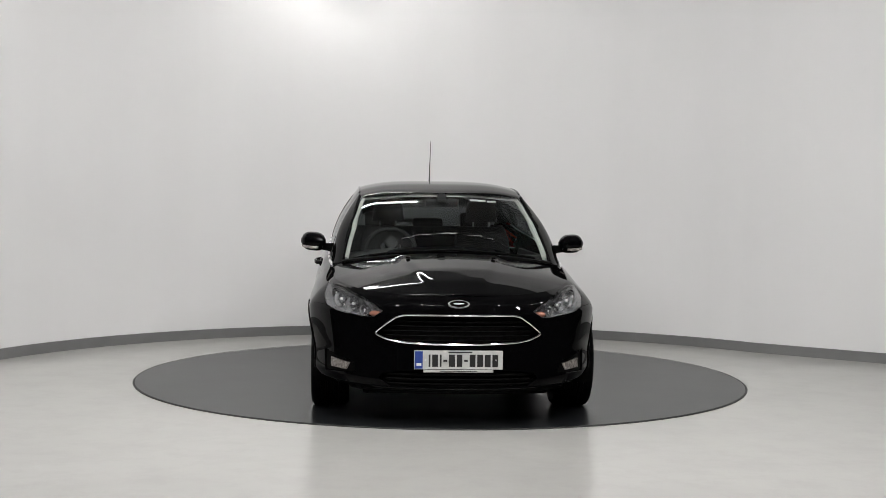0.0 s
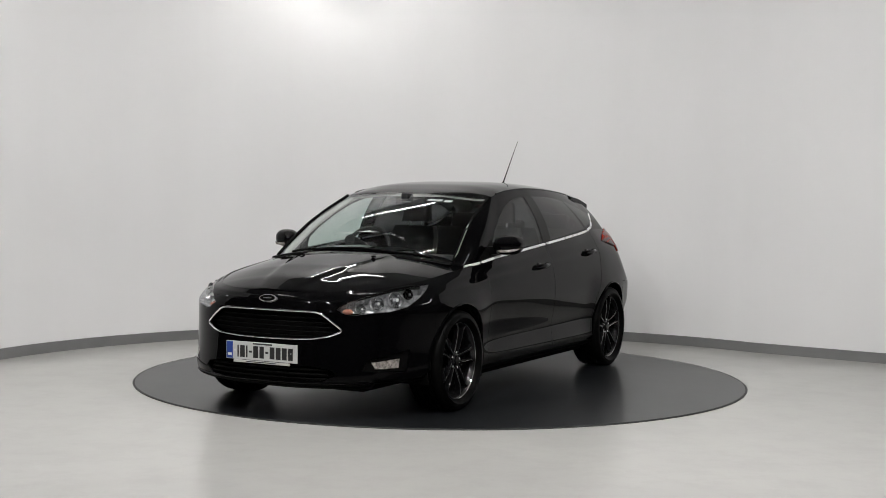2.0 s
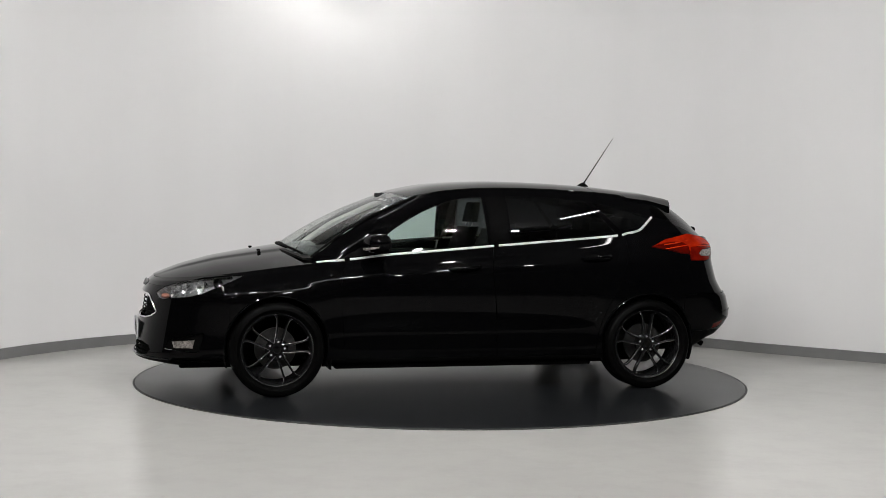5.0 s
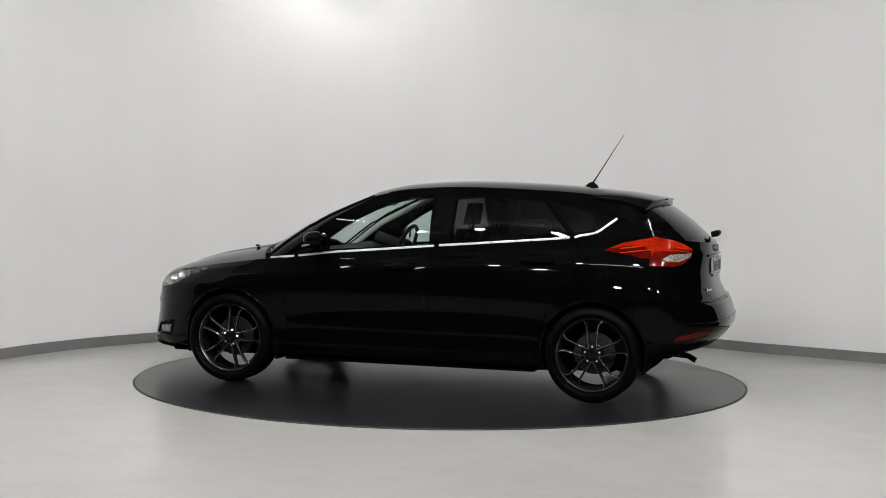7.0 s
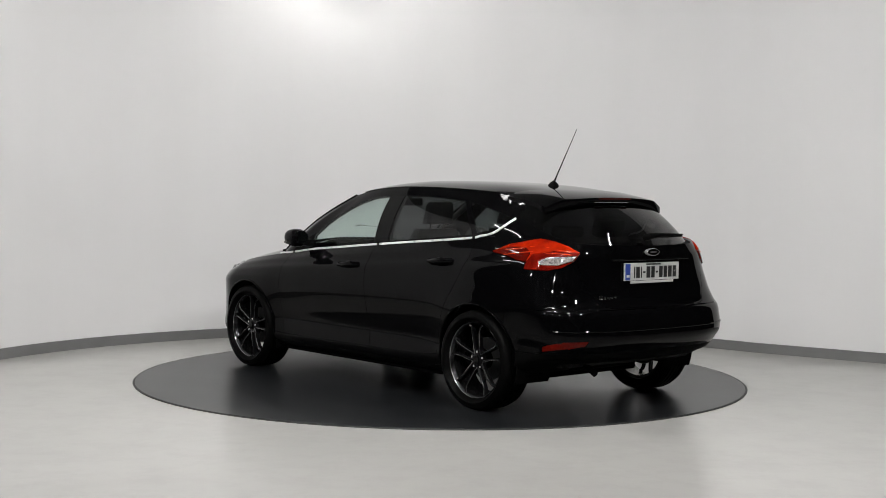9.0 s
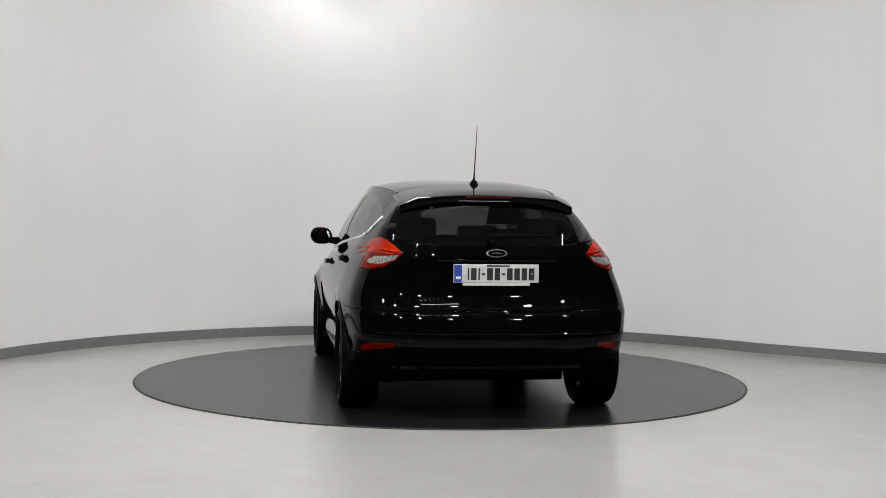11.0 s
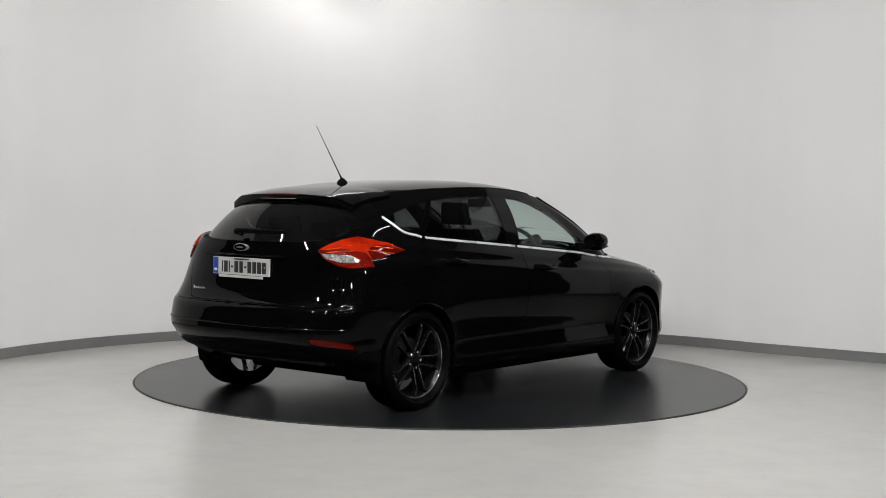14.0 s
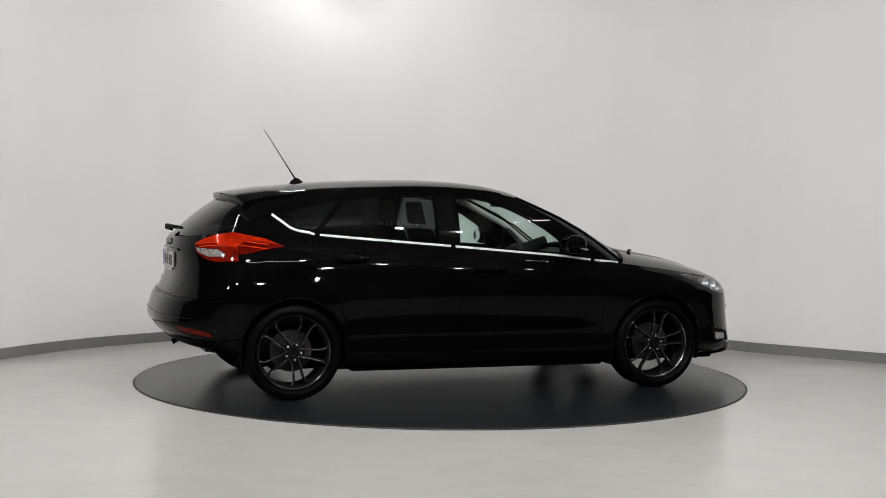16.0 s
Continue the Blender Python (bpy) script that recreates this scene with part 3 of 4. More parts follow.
def both(half):
    return half + [(-a, b) for a, b in half[::-1] if a != 0]


def flip(poly):
    return [(-a, b) for a, b in poly]


def arch(cx, r, n=28):
    return [(cx + r * math.cos(2 * math.pi * i / n), HUB_Z + 0.012 + r * math.sin(2 * math.pi * i / n)) for i in range(n)]


def side_y(x, z):
    """Half width of the car's skin at a place on its side."""
    ys, zs = [], []
    for grid in (LOWER, UPPER):
        for row in grid:
            k = row[:, 1] > 0.42
            r = row[k][::-1]
            ys.append(np.interp(x, r[:, 0], r[:, 1]))
            zs.append(np.interp(x, r[:, 0], r[:, 2]))
    o = np.argsort(zs, kind="stable")
    return float(np.interp(z, np.array(zs)[o], np.array(ys)[o]))


def turn_point(front, phi, z, out=0.0):
    """The place on the nose or tail at a turn and a height."""
    P = LOWER.reshape(-1, 3)
    s, ax = (1, 1.2) if front else (-1, -1.2)
    P = P[(P[:, 0] - ax) * s > -0.05]
    ph = np.degrees(np.arctan2(P[:, 1], (P[:, 0] - ax) * s))
    d = ((ph - abs(phi)) * 0.015) ** 2 + (P[:, 2] - z) ** 2
    i = np.argsort(d)[:4]
    w = 1 / (d[i] + 1e-7)
    p = (P[i] * w[:, None]).sum(0) / w.sum()
    r = math.hypot(p[0] - ax, p[1]) + out
    return Vector((ax + s * r * math.cos(radians(phi)), r * math.sin(radians(phi)), z))


LOWER, UPPER = lower_grid(), upper_grid()


def build_wheel(car):
    """An alloy wheel with five pairs of slim spokes; outer face towards +y, hub at the origin."""
    w = part("wheel", revolve([(-0.17, RIM_R - 0.030), (-0.17, RIM_R - 0.008), (-0.02, RIM_R - 0.010), (0.0, RIM_R), (0.004, RIM_R - 0.004), (-0.004, RIM_R - 0.016), (-0.03, RIM_R - 0.028)], 64), M["barrel"], car, "dark gunmetal multi-spoke alloy wheel")
    T = TYRE_R
    prof = [(-0.185, RIM_R - 0.006), (-0.205, RIM_R + 0.03), (-0.205, T - 0.022), (-0.19, T - 0.006), (-0.165, T)]
    for g in (-0.145, -0.105, -0.065, -0.025):
        prof += [(g - 0.006, T), (g - 0.004, T - 0.007), (g + 0.004, T - 0.007), (g + 0.006, T)]
    prof += [(0.0, T), (0.018, T - 0.006), (0.030, T - 0.022), (0.033, T - 0.045), (0.022, RIM_R + 0.012), (0.004, RIM_R - 0.001), (-0.02, RIM_R - 0.008)]
    part("tyre", revolve(prof, 72), M["tyre"], w, "black rubber low-profile tyre")
    part("rim_lip", revolve([(0.0015, RIM_R - 0.0035), (0.0045, RIM_R - 0.006), (0.0015, RIM_R - 0.0085)], 72), M["lip_and_highlight"], w)
    part("hub", revolve([(-0.06, 0.0), (-0.06, 0.075), (-0.03, 0.078), (-0.022, 0.060), (-0.018, 0.034), (-0.010, 0.031), (-0.008, 0.0)], 40, closed=False), M["alloy"], w)
    part("centre_cap", revolve([(-0.012, 0.028), (-0.004, 0.027), (-0.003, 0.0)], 32, closed=False), M["gloss_black"], w, "dark round centre cap")
    part("brake_disc", revolve([(-0.12, 0.06), (-0.12, 0.140), (-0.10, 0.140), (-0.10, 0.06)], 48), M["disc"], w, "dark iron brake disc")
    part("hub_carrier", revolve([(-0.150, 0.0), (-0.150, 0.13), (-0.20, 0.11), (-0.20, 0.0)], 32, closed=False), M["liner"], w)
    for i in range(5):
        base = math.radians(90 + 72 * i)
        for s in (-1, 1):
            bm = bmesh.new()
            secs = []
            low, high = [], []
            for r, off, half, y in ((0.045, 0.019, 0.0085, -0.022), (0.10, 0.024, 0.0070, -0.012), (0.15, 0.029, 0.0066, -0.006), (0.190, 0.034, 0.0066, -0.004), (0.212, 0.041, 0.0070, -0.004), (0.226, 0.053, 0.0075, -0.005), (RIM_R - 0.006, 0.064, 0.009, -0.008)):
                a = base + s * math.asin(off / r)
                c = Vector((r * math.cos(a), y, r * math.sin(a)))
                t = Vector((-math.sin(a), 0, math.cos(a)))
                secs.append([c - t * half + Vector((0, -0.030, 0)), c - t * half * 0.9, c - t * half * 0.35 + Vector((0, 0.004, 0)), c + t * half * 0.35 + Vector((0, 0.004, 0)), c + t * half * 0.9, c + t * half + Vector((0, -0.030, 0))])
                high.append(c + t * half * 0.85 + Vector((0, 0.001, 0)))
                low.append(c - t * half * 0.85 + Vector((0, 0.001, 0)))
            loft(secs, bm=bm)
            part("spoke", bm, M["alloy"], w)
            # a thin pale tube draws the highlight along the spoke's outer edge
            part("spoke_highlight", tube(high if s > 0 else low, 0.0017, 6), M["lip_and_highlight"], w)
        a = base
        bm = revolve([(-0.030, 0.0085), (-0.016, 0.0085), (-0.014, 0.006), (-0.014, 0.0)], 10, closed=False, centre=(0.052 * math.cos(a), 0, 0.052 * math.sin(a)))
        part("wheel_nut", bm, M["chrome"], w, "bright wheel nut")
    return w


def copy_part(ob, parent, m):
    c = copy_thing(ob, m)
    c.parent = parent
    return c


def mirrored(bm):
    out = bm.copy()
    for v in out.verts:
        v.co.y = -v.co.y
    bmesh.ops.reverse_faces(out, faces=out.faces)
    if "nrm" in out.verts.layers.float_vector.keys():
        lay = out.verts.layers.float_vector["nrm"]
        for v in out.verts:
            v[lay] = Vector(v[lay]) * Vector((1, -1, 1))
    return out


def pair(name, bm, material, parent, label="", **k):
    """A part on the left and its mirror image on the right."""
    m = mirrored(bm)
    return part(name, bm, material, parent, label, **k), part(name, m, material, parent, label, **k)


def ribbon(points, height, depth, lift_out):
    """A slim trim strip along the car's side."""
    secs = []
    for i, (x, z) in enumerate(points):
        a, b = points[max(i - 1, 0)], points[min(i + 1, len(points) - 1)]
        d = Vector((b[0] - a[0], b[1] - a[1])).normalized()
        n = Vector((-d.y, d.x))
        h = height / 2
        y = side_y(x, z) + lift_out
        pts = [(x + n.x * h * k, y + o, z + n.y * h * k) for k, o in ((1, -depth), (0.85, 0.0), (0, 0.002), (-0.85, 0.0), (-1, -depth))]
        secs.append(pts)
    return loft(secs)


def number_plate(parent, x, z, facing, yc):
    """White plate with a blue end band; its characters are plain bars."""
    s = facing
    p = part("number_plate", box_bm(x - 0.006, x + 0.006, yc - 0.26, yc + 0.26, z - 0.055, z + 0.055, bevel=0.003), M["plate"], parent, "white number plate with dark bars and blue end band", smooth=False)
    f0, f1 = (x + 0.0062, x + 0.0075) if s > 0 else (x - 0.0075, x - 0.0062)
    yy = lambda u0, u1: tuple(sorted((yc + s * (u0 - 0.26), yc + s * (u1 - 0.26))))
    part("blue_band", box_bm(f0, f1, *yy(0.004, 0.050), z - 0.051, z + 0.051), M["plate_blue"], p, "blue end band", smooth=False)
    f2, f3 = (f0 + 0.0014, f1 + 0.0012) if s > 0 else (f0 - 0.0012, f1 - 0.0014)
    part("band_print", box_bm(f2, f3, *yy(0.014, 0.042), z - 0.034, z - 0.018), M["pale"], p, smooth=False)
    u = 0.085
    for wdt, tall in ((0.010, 1), (0.034, 1), (0.010, 1), (0.022, 0), (0.036, 1), (0.032, 1), (0.022, 0), (0.034, 1), (0.034, 1), (0.034, 1), (0.034, 1)):
        h = 0.036 if tall else 0.006
        part("character_bar", box_bm(f0, f1, *yy(u, u + wdt), z - 0.004 - h, z - 0.004 + h), M["ink"], p, smooth=False)
        u += wdt + 0.0105
    part("small_print", box_bm(f0, f1, *yy(0.20, 0.34), z + 0.041, z + 0.050), M["ink"], p, smooth=False)
    part("plate_holder", box_bm(x - 0.008, x + 0.005 * s + 0.001, yc - 0.205, yc + 0.205, z - 0.073, z - 0.057, bevel=0.002), M["plate"], p, "white strip of the plate holder", smooth=False)
    part("holder_print", box_bm(f0 - 0.0015 * s, f1 - 0.0008 * s, yc - 0.11, yc + 0.11, z - 0.068, z - 0.063), M["ink"], p, smooth=False)
    for u in (0.066, 0.478):
        c = yc + s * (u - 0.26)
        part("plate_screw", box_bm(min(f0, f1), max(f0, f1), c - 0.005, c + 0.005, z - 0.005, z + 0.005, bevel=0.0004), M["pale"], p, smooth=False)
    return p


def oval_badge(parent, p, facing, tilt):
    """A plain oval badge with a bright rim."""
    def oval(a, b, d0, d1):
        bm = bmesh.new()
        secs = []
        for d, k in ((d0, 1.0), (d1 * 0.6, 1.0), (d1, 0.9)):
            secs.append([(d * facing, k * a * math.cos(t), k * b * math.sin(t)) for t in (2 * math.pi * i / 36 for i in range(36))])
        loft(secs, bm=bm)
        bmesh.ops.transform(bm, matrix=Matrix.Translation(p) @ Matrix.Rotation(radians(tilt), 4, "Y"), verts=bm.verts)
        return bm
    b = part("badge", oval(0.064, 0.025, -0.010, 0.010), M["lamp_grey"], parent, "oval bright-rimmed badge")
    part("badge_face", oval(0.059, 0.0212, 0.0, 0.0115), M["gloss_black"], b)
    part("badge_mark", oval(0.036, 0.0045, 0.0, 0.0125), M["steel"], b)


def build_seat(car, x, y):
    """Front seat: cushion, tapered back and headrest on two posts."""
    def slab(cx, cz, wid, hgt, thick, lean, taper=0.8):
        secs = []
        for t in np.linspace(0, 1, 7):
            k = (1 - (1 - taper) * t) * (1 - 0.25 * max(0, t - 0.85) / 0.15 * 0.5)
            zz, xx = cz + hgt * t, cx - lean * t
            ring = []
            for a in np.linspace(0, 2 * math.pi, 16, endpoint=False):
                ca, sa = math.cos(a), math.sin(a)
                ring.append((xx + thick * 0.5 * math.copysign(abs(ca) ** 0.6, ca) * (0.8 + 0.2 * k), y + wid * 0.5 * k * math.copysign(abs(sa) ** 0.6, sa), zz))
            secs.append(ring)
        return loft(secs)
    seat = part("seat", slab(x, 0.60, 0.50, 0.52, 0.13, 0.20), M["cloth"], car, "charcoal cloth car seat")
    part("cushion", box_bm(x - 0.05, x + 0.48, y - 0.25, y + 0.25, 0.42, 0.57, bevel=0.04), M["cloth"], seat)
    part("headrest", slab(x - 0.215, 1.155, 0.25, 0.155, 0.09, 0.03, 0.85), M["cloth"], seat)
    for s in (-0.06, 0.06):
        part("headrest_post", tube([(x - 0.20, y + s, 1.09), (x - 0.222, y + s, 1.19)], 0.007), M["steel"], seat)


def build_car():
    car = tagged(group_empty("car"), "glossy black five-door hatchback car with dark alloy wheels on the turntable", "car")
    low, _ = shell_from(LOWER)
    orient(low, (0, 0, 0.5))
    up, _ = shell_from(UPPER)
    orient(up, (0, 0, 1.1))
    P = M["paint"]

    # wheel openings
    for cx in (HUB_X, -HUB_X):
        for s in (1, -1):
            carve(low, arch(cx, 0.346), side_xz, lambda c, s=s: c.y * s > 0.55).free()

    # lamps, grille and intakes in the nose
    for s in (1, -1):
        at = (lambda c, s=s: c.x > 1.45 and c.y * s > 0.1)
        bm = carve(low, HEADLIGHT if s > 0 else flip(HEADLIGHT), front_turn, at)
        build_headlight(car, bm, s)
        bez = carve(low, FOG_BEZEL if s > 0 else flip(FOG_BEZEL), front_turn, at)
        fog = carve(bez, FOG if s > 0 else flip(FOG), front_turn, at)
        b = panel("fog_lamp", twin(bez, -0.012), M["plastic"], car, "front fog lamp in a black plastic bezel", depth=0.03)
        bez.free()
        part("fog_reflector", twin(fog, -0.03), M["reflector"], b)
        lens = panel("fog_lens", twin(fog, -0.008), M["white_lamp"], b, "clear fog lamp lens", depth=0.02)
        fog.free()
        at = (lambda c, s=s: c.x < -1.35 and c.y * s > 0.1)
        tl = carve(low, TAIL if s > 0 else flip(TAIL), rear_turn, at)
        clear = carve(tl, TAIL_CLEAR if s > 0 else flip(TAIL_CLEAR), rear_turn, at)
        deep = carve(tl, TAIL_DEEP if s > 0 else flip(TAIL_DEEP), rear_turn, at)
        tip = carve(tl, TAIL_TIP if s > 0 else flip(TAIL_TIP), rear_turn, at)
        lamp = panel("tail_light", twin(tl, 0.012), M["red"], car, "red wrap-around tail light with a clear section", depth=0.03)
        tl.free()
        panel("clear_section", twin(clear, 0.010), M["white_lamp"], lamp, "clear reversing lamp section", depth=0.02)
        clear.free()
        panel("lower_section", twin(deep, 0.009), M["red_dark"], lamp, "deep red lower lamp section", depth=0.02)
        deep.free()
        panel("outer_section", twin(tip, 0.009), M["red_tip"], lamp, "smoked red outer lamp section", depth=0.02)
        tip.free()
        for z0, z1, z2, r0 in ((1.040, 1.058, 1.026, 0.0045), (1.012, 1.026, 1.008, 0.0035)):
            bar = tube([turn_point(False, s * a, z, 0.012) for a, z in ((70, z0 - 0.018), (64, z0 - 0.006), (57, z0 + 0.008), (50, z1 - 0.012), (45, z2 + 0.004), (41, z2 - 0.004))], r0, 6)
            part("light_guide", bar, M["red_guide"], lamp, "bright red light guide bar")
        rf = carve(low, REFLECTOR if s > 0 else flip(REFLECTOR), rear_turn, at)
        panel("rear_reflector", twin(rf, -0.002), M["red_dark"], car, "dark red rear bumper reflector")
        rf.free()
    nose = lambda c: c.x > 1.6
    g = carve(low, both(GRILLE_HALF), front_turn, nose)
    grille = panel("grille", twin(g, -0.045), M["liner"], car, "black mesh grille with a slim chrome surround", depth=0.0)
    g.free()
    loop = [turn_point(True, a, z, 0.0) for a, z in both(GRILLE_HALF)]
    dense = []
    for i in range(len(loop)):
        a, b = both(GRILLE_HALF)[i - 1], both(GRILLE_HALF)[i]
        for k in range(8):
            t = k / 8
            dense.append(turn_point(True, a[0] + (b[0] - a[0]) * t, a[1] + (b[1] - a[1]) * t, 0.002))
    dense = [(dense[i - 2] + dense[i - 1] * 2 + dense[i] * 3 + dense[(i + 1) % len(dense)] * 2 + dense[(i + 2) % len(dense)]) / 9 for i in range(len(dense))]
    part("grille_surround", tube(dense + [dense[0]], 0.0065, 8, ends=False), M["chrome"], grille, "slim chrome surround")
    for k in range(6):
        z = 0.507 + 0.0275 * k
        lim = np.interp(z, [0.49, 0.51, 0.55, 0.605, 0.64, 0.66], [8, 21, 27.5, 23.5, 20, 5])
        part("grille_slat", tube([turn_point(True, a, z, -0.022) for a in np.linspace(-lim, lim, 25)], 0.0045, 6), M["liner"], grille)
    it = carve(low, both(INTAKE_HALF), front_turn, nose)
    intake = panel("lower_intake", twin(it, -0.05), M["liner"], car, "black lower air intake with slats", depth=0.0)
    it.free()
    for z in (0.257, 0.285, 0.312):
        part("intake_slat", tube([turn_point(True, a, z, -0.018) for a in np.linspace(-24, 24, 25)], 0.007, 6), M["liner"], intake)

    # doors, bumpers, wings
    for s in (1, -1):
        at = (lambda c, s=s: c.y * s > 0.6)
        for poly, gl, hx in ((DOOR_FRONT, GLASS_FRONT, 0.04), (DOOR_REAR, GLASS_REAR, -0.935)):
            d = panel("door", carve(low, poly, side_xz, at), P, car, "glossy black car door")
            pane = carve(up, gl, side_xz, lambda c, s=s: c.y * s > 0.4)
            front = gl is GLASS_FRONT
            o = panel("window", pane, M["side"] if front else M["privacy"], d, "clear door window" if front else "dark tinted door window", gap=0.0, depth=0.0)
            o.visible_shadow = False
            z = 0.862 if front else 0.930
            yh = side_y(hx, z)
            bm = tube([(hx + 0.11, yh - 0.004, z - 0.004), (hx + 0.09, yh + 0.022, z - 0.003), (hx, yh + 0.034, z), (hx - 0.09, yh + 0.024, z + 0.006), (hx - 0.115, yh - 0.004, z + 0.008)], [0.010, 0.013, 0.014, 0.014, 0.012], 10, flat=1.25)
            if s < 0:
                bm2 = mirrored(bm)
                bm.free()
                bm = bm2
            part("door_handle", bm, P, d)
            bm = bmesh.new()
            bmesh.ops.create_uvsphere(bm, u_segments=20, v_segments=10, radius=1, matrix=Matrix.Translation((hx + 0.01, s * (yh - 0.012), z - 0.008)) @ Matrix.Diagonal((0.055, 0.016, 0.034, 1)))
            part("handle_cup", bm, M["gloss_black"], d)
        q = carve(up, GLASS_QUARTER, side_xz, lambda c, s=s: c.y * s > 0.4)
        panel("quarter_window", q, M["privacy"], car, "small dark tinted rear quarter window", gap=0.0, depth=0.0).visible_shadow = False
    flap = [(-1.505 + 0.078 * math.cos(2 * math.pi * i / 20), 0.862 + 0.074 * math.sin(2 * math.pi * i / 20)) for i in range(20)]
    panel("fuel_flap", carve(low, flap, side_xz, lambda c: c.y < -0.5), P, car, "glossy black round-cornered fuel flap")
    panel("tailgate", carve(low, both(TAILGATE_HALF), rear_turn, lambda c: c.x < -1.5 and abs(c.y) < 0.72), P, car, "glossy black tailgate")
    for v, no, ok in ((Vector((-1.60, 0, 0)), Vector((1, 0, 0)), lambda c: c.x < -1.4), (Vector((0, 0, 0.672)), Vector((0, 0, 1)), lambda c: c.x < -1.5), (Vector((1.64, 0, 0)), Vector((1, 0, 0)), lambda c: c.x > 1.5), (Vector((0, 0, 0.245)), Vector((0, 0, 1)), lambda c: abs(c.x) < 1.1), (Vector((0, 0, 0.405)), Vector((0.0, 0, 1)), lambda c: c.x < -1.4), (Vector((0, 0, 0.236)), Vector((0.0, 0, 1)), lambda c: c.x > 1.4)):
        fs = [f for f in low.faces if ok(f.calc_center_median())]
        bmesh.ops.bisect_plane(low, geom=list({x for f in fs for x in f.verts}) + list({e for f in fs for e in f.edges}) + fs, dist=1e-5, plane_co=v, plane_no=no)
    def take(test):
        return lift(low, [f for f in low.faces if test(f.calc_center_median())])
    panel("front_lip", take(lambda c: c.x > 1.64 and c.z < 0.236), M["plastic"], car, "matt black front lip")
    panel("front_bumper", take(lambda c: c.x > 1.64 and c.z < 0.72 and not (c.z > 0.69 and abs(c.y) > 0.78)), P, car, "glossy black front bumper", gap=0.001)
    panel("rear_valance", take(lambda c: c.x < -1.60 and c.z < 0.405), M["plastic"], car, "matt black rear bumper valance")
    panel("rear_bumper", take(lambda c: c.x < -1.60 and c.z < 0.672), P, car, "glossy black rear bumper")
    for s in (1, -1):
        panel("sill", take(lambda c: c.y * s > 0 and abs(c.x) < 1.1 and c.z < 0.245), M["plastic"], car, "black side sill")
        panel("front_wing", take(lambda c: c.y * s > 0 and c.x > 0.3), P, car, "glossy black front wing", gap=0.001)
        panel("rear_quarter", take(lambda c: c.y * s > 0 and c.x < 0.3), P, car, "glossy black rear quarter panel")
    low.free()

    # bonnet, roof and glasshouse frame
    edge = [p for p in LOWER[-1] if p[0] > 0.97]
    bm, _ = shell_from(cap_grid(edge, hood_z, 97, 2.2, 0.010), False)
    for f in bm.faces:
        if f.normal.z < 0:
            f.normal_flip()
    bm.normal_update()
    for v in bm.verts:
        v[bm.verts.layers.float_vector["nrm"]] = v.normal
    hood = panel("bonnet", bm, P, car, "glossy black bonnet", gap=0.003)
    for s, y in ((1, 0.279), (-1, -0.275)):
        z = float(hood_z(1.39)) - 0.006
        part("washer_jet", box_bm(1.375, 1.40, y - 0.014, y + 0.014, z, z + 0.014, bevel=0.005), M["plastic"], hood, smooth=False)
    ws = carve(up, [(-0.69, 0.88), (-0.69, 0.985), (-0.635, 1.18), (-0.572, 1.345), (-0.50, 1.388), (0.50, 1.388), (0.572, 1.345), (0.635, 1.18), (0.69, 0.985), (0.69, 0.88)], rear_yz, lambda c: c.x > 0.15)
    o = panel("windscreen", ws, M["ws"], car, "clear curved windscreen", gap=0.0, depth=0.0)
    o.visible_shadow = False
    rg = carve(up, both(REAR_GLASS_HALF), rear_yz, lambda c: c.x < -1.45)
    o = panel("rear_window", rg, M["rear_glass"], car, "dark tinted rear window", gap=0.0, depth=0.0)
    o.visible_shadow = False
    panel("pillar_frame", up, P, car, "glossy black pillars and roof rails", gap=0.0, depth=0.02)
    bm, _ = shell_from(cap_grid(UPPER[-1], roof_z, 49, 3.6), False)
    for f in bm.faces:
        if f.normal.z < 0:
            f.normal_flip()
    bm.normal_update()
    lay = bm.verts.layers.float_vector["nrm"]
    for v in bm.verts:
        v[lay] = v.normal
    head = twin(bm, -0.03)
    panel("roof", bm, P, car, "glossy black roof panel", gap=0.001)
    part("headliner", head, M["liner_grey"], car, "light grey headliner")
    build_car_details(car)
    build_interior(car)
    return car


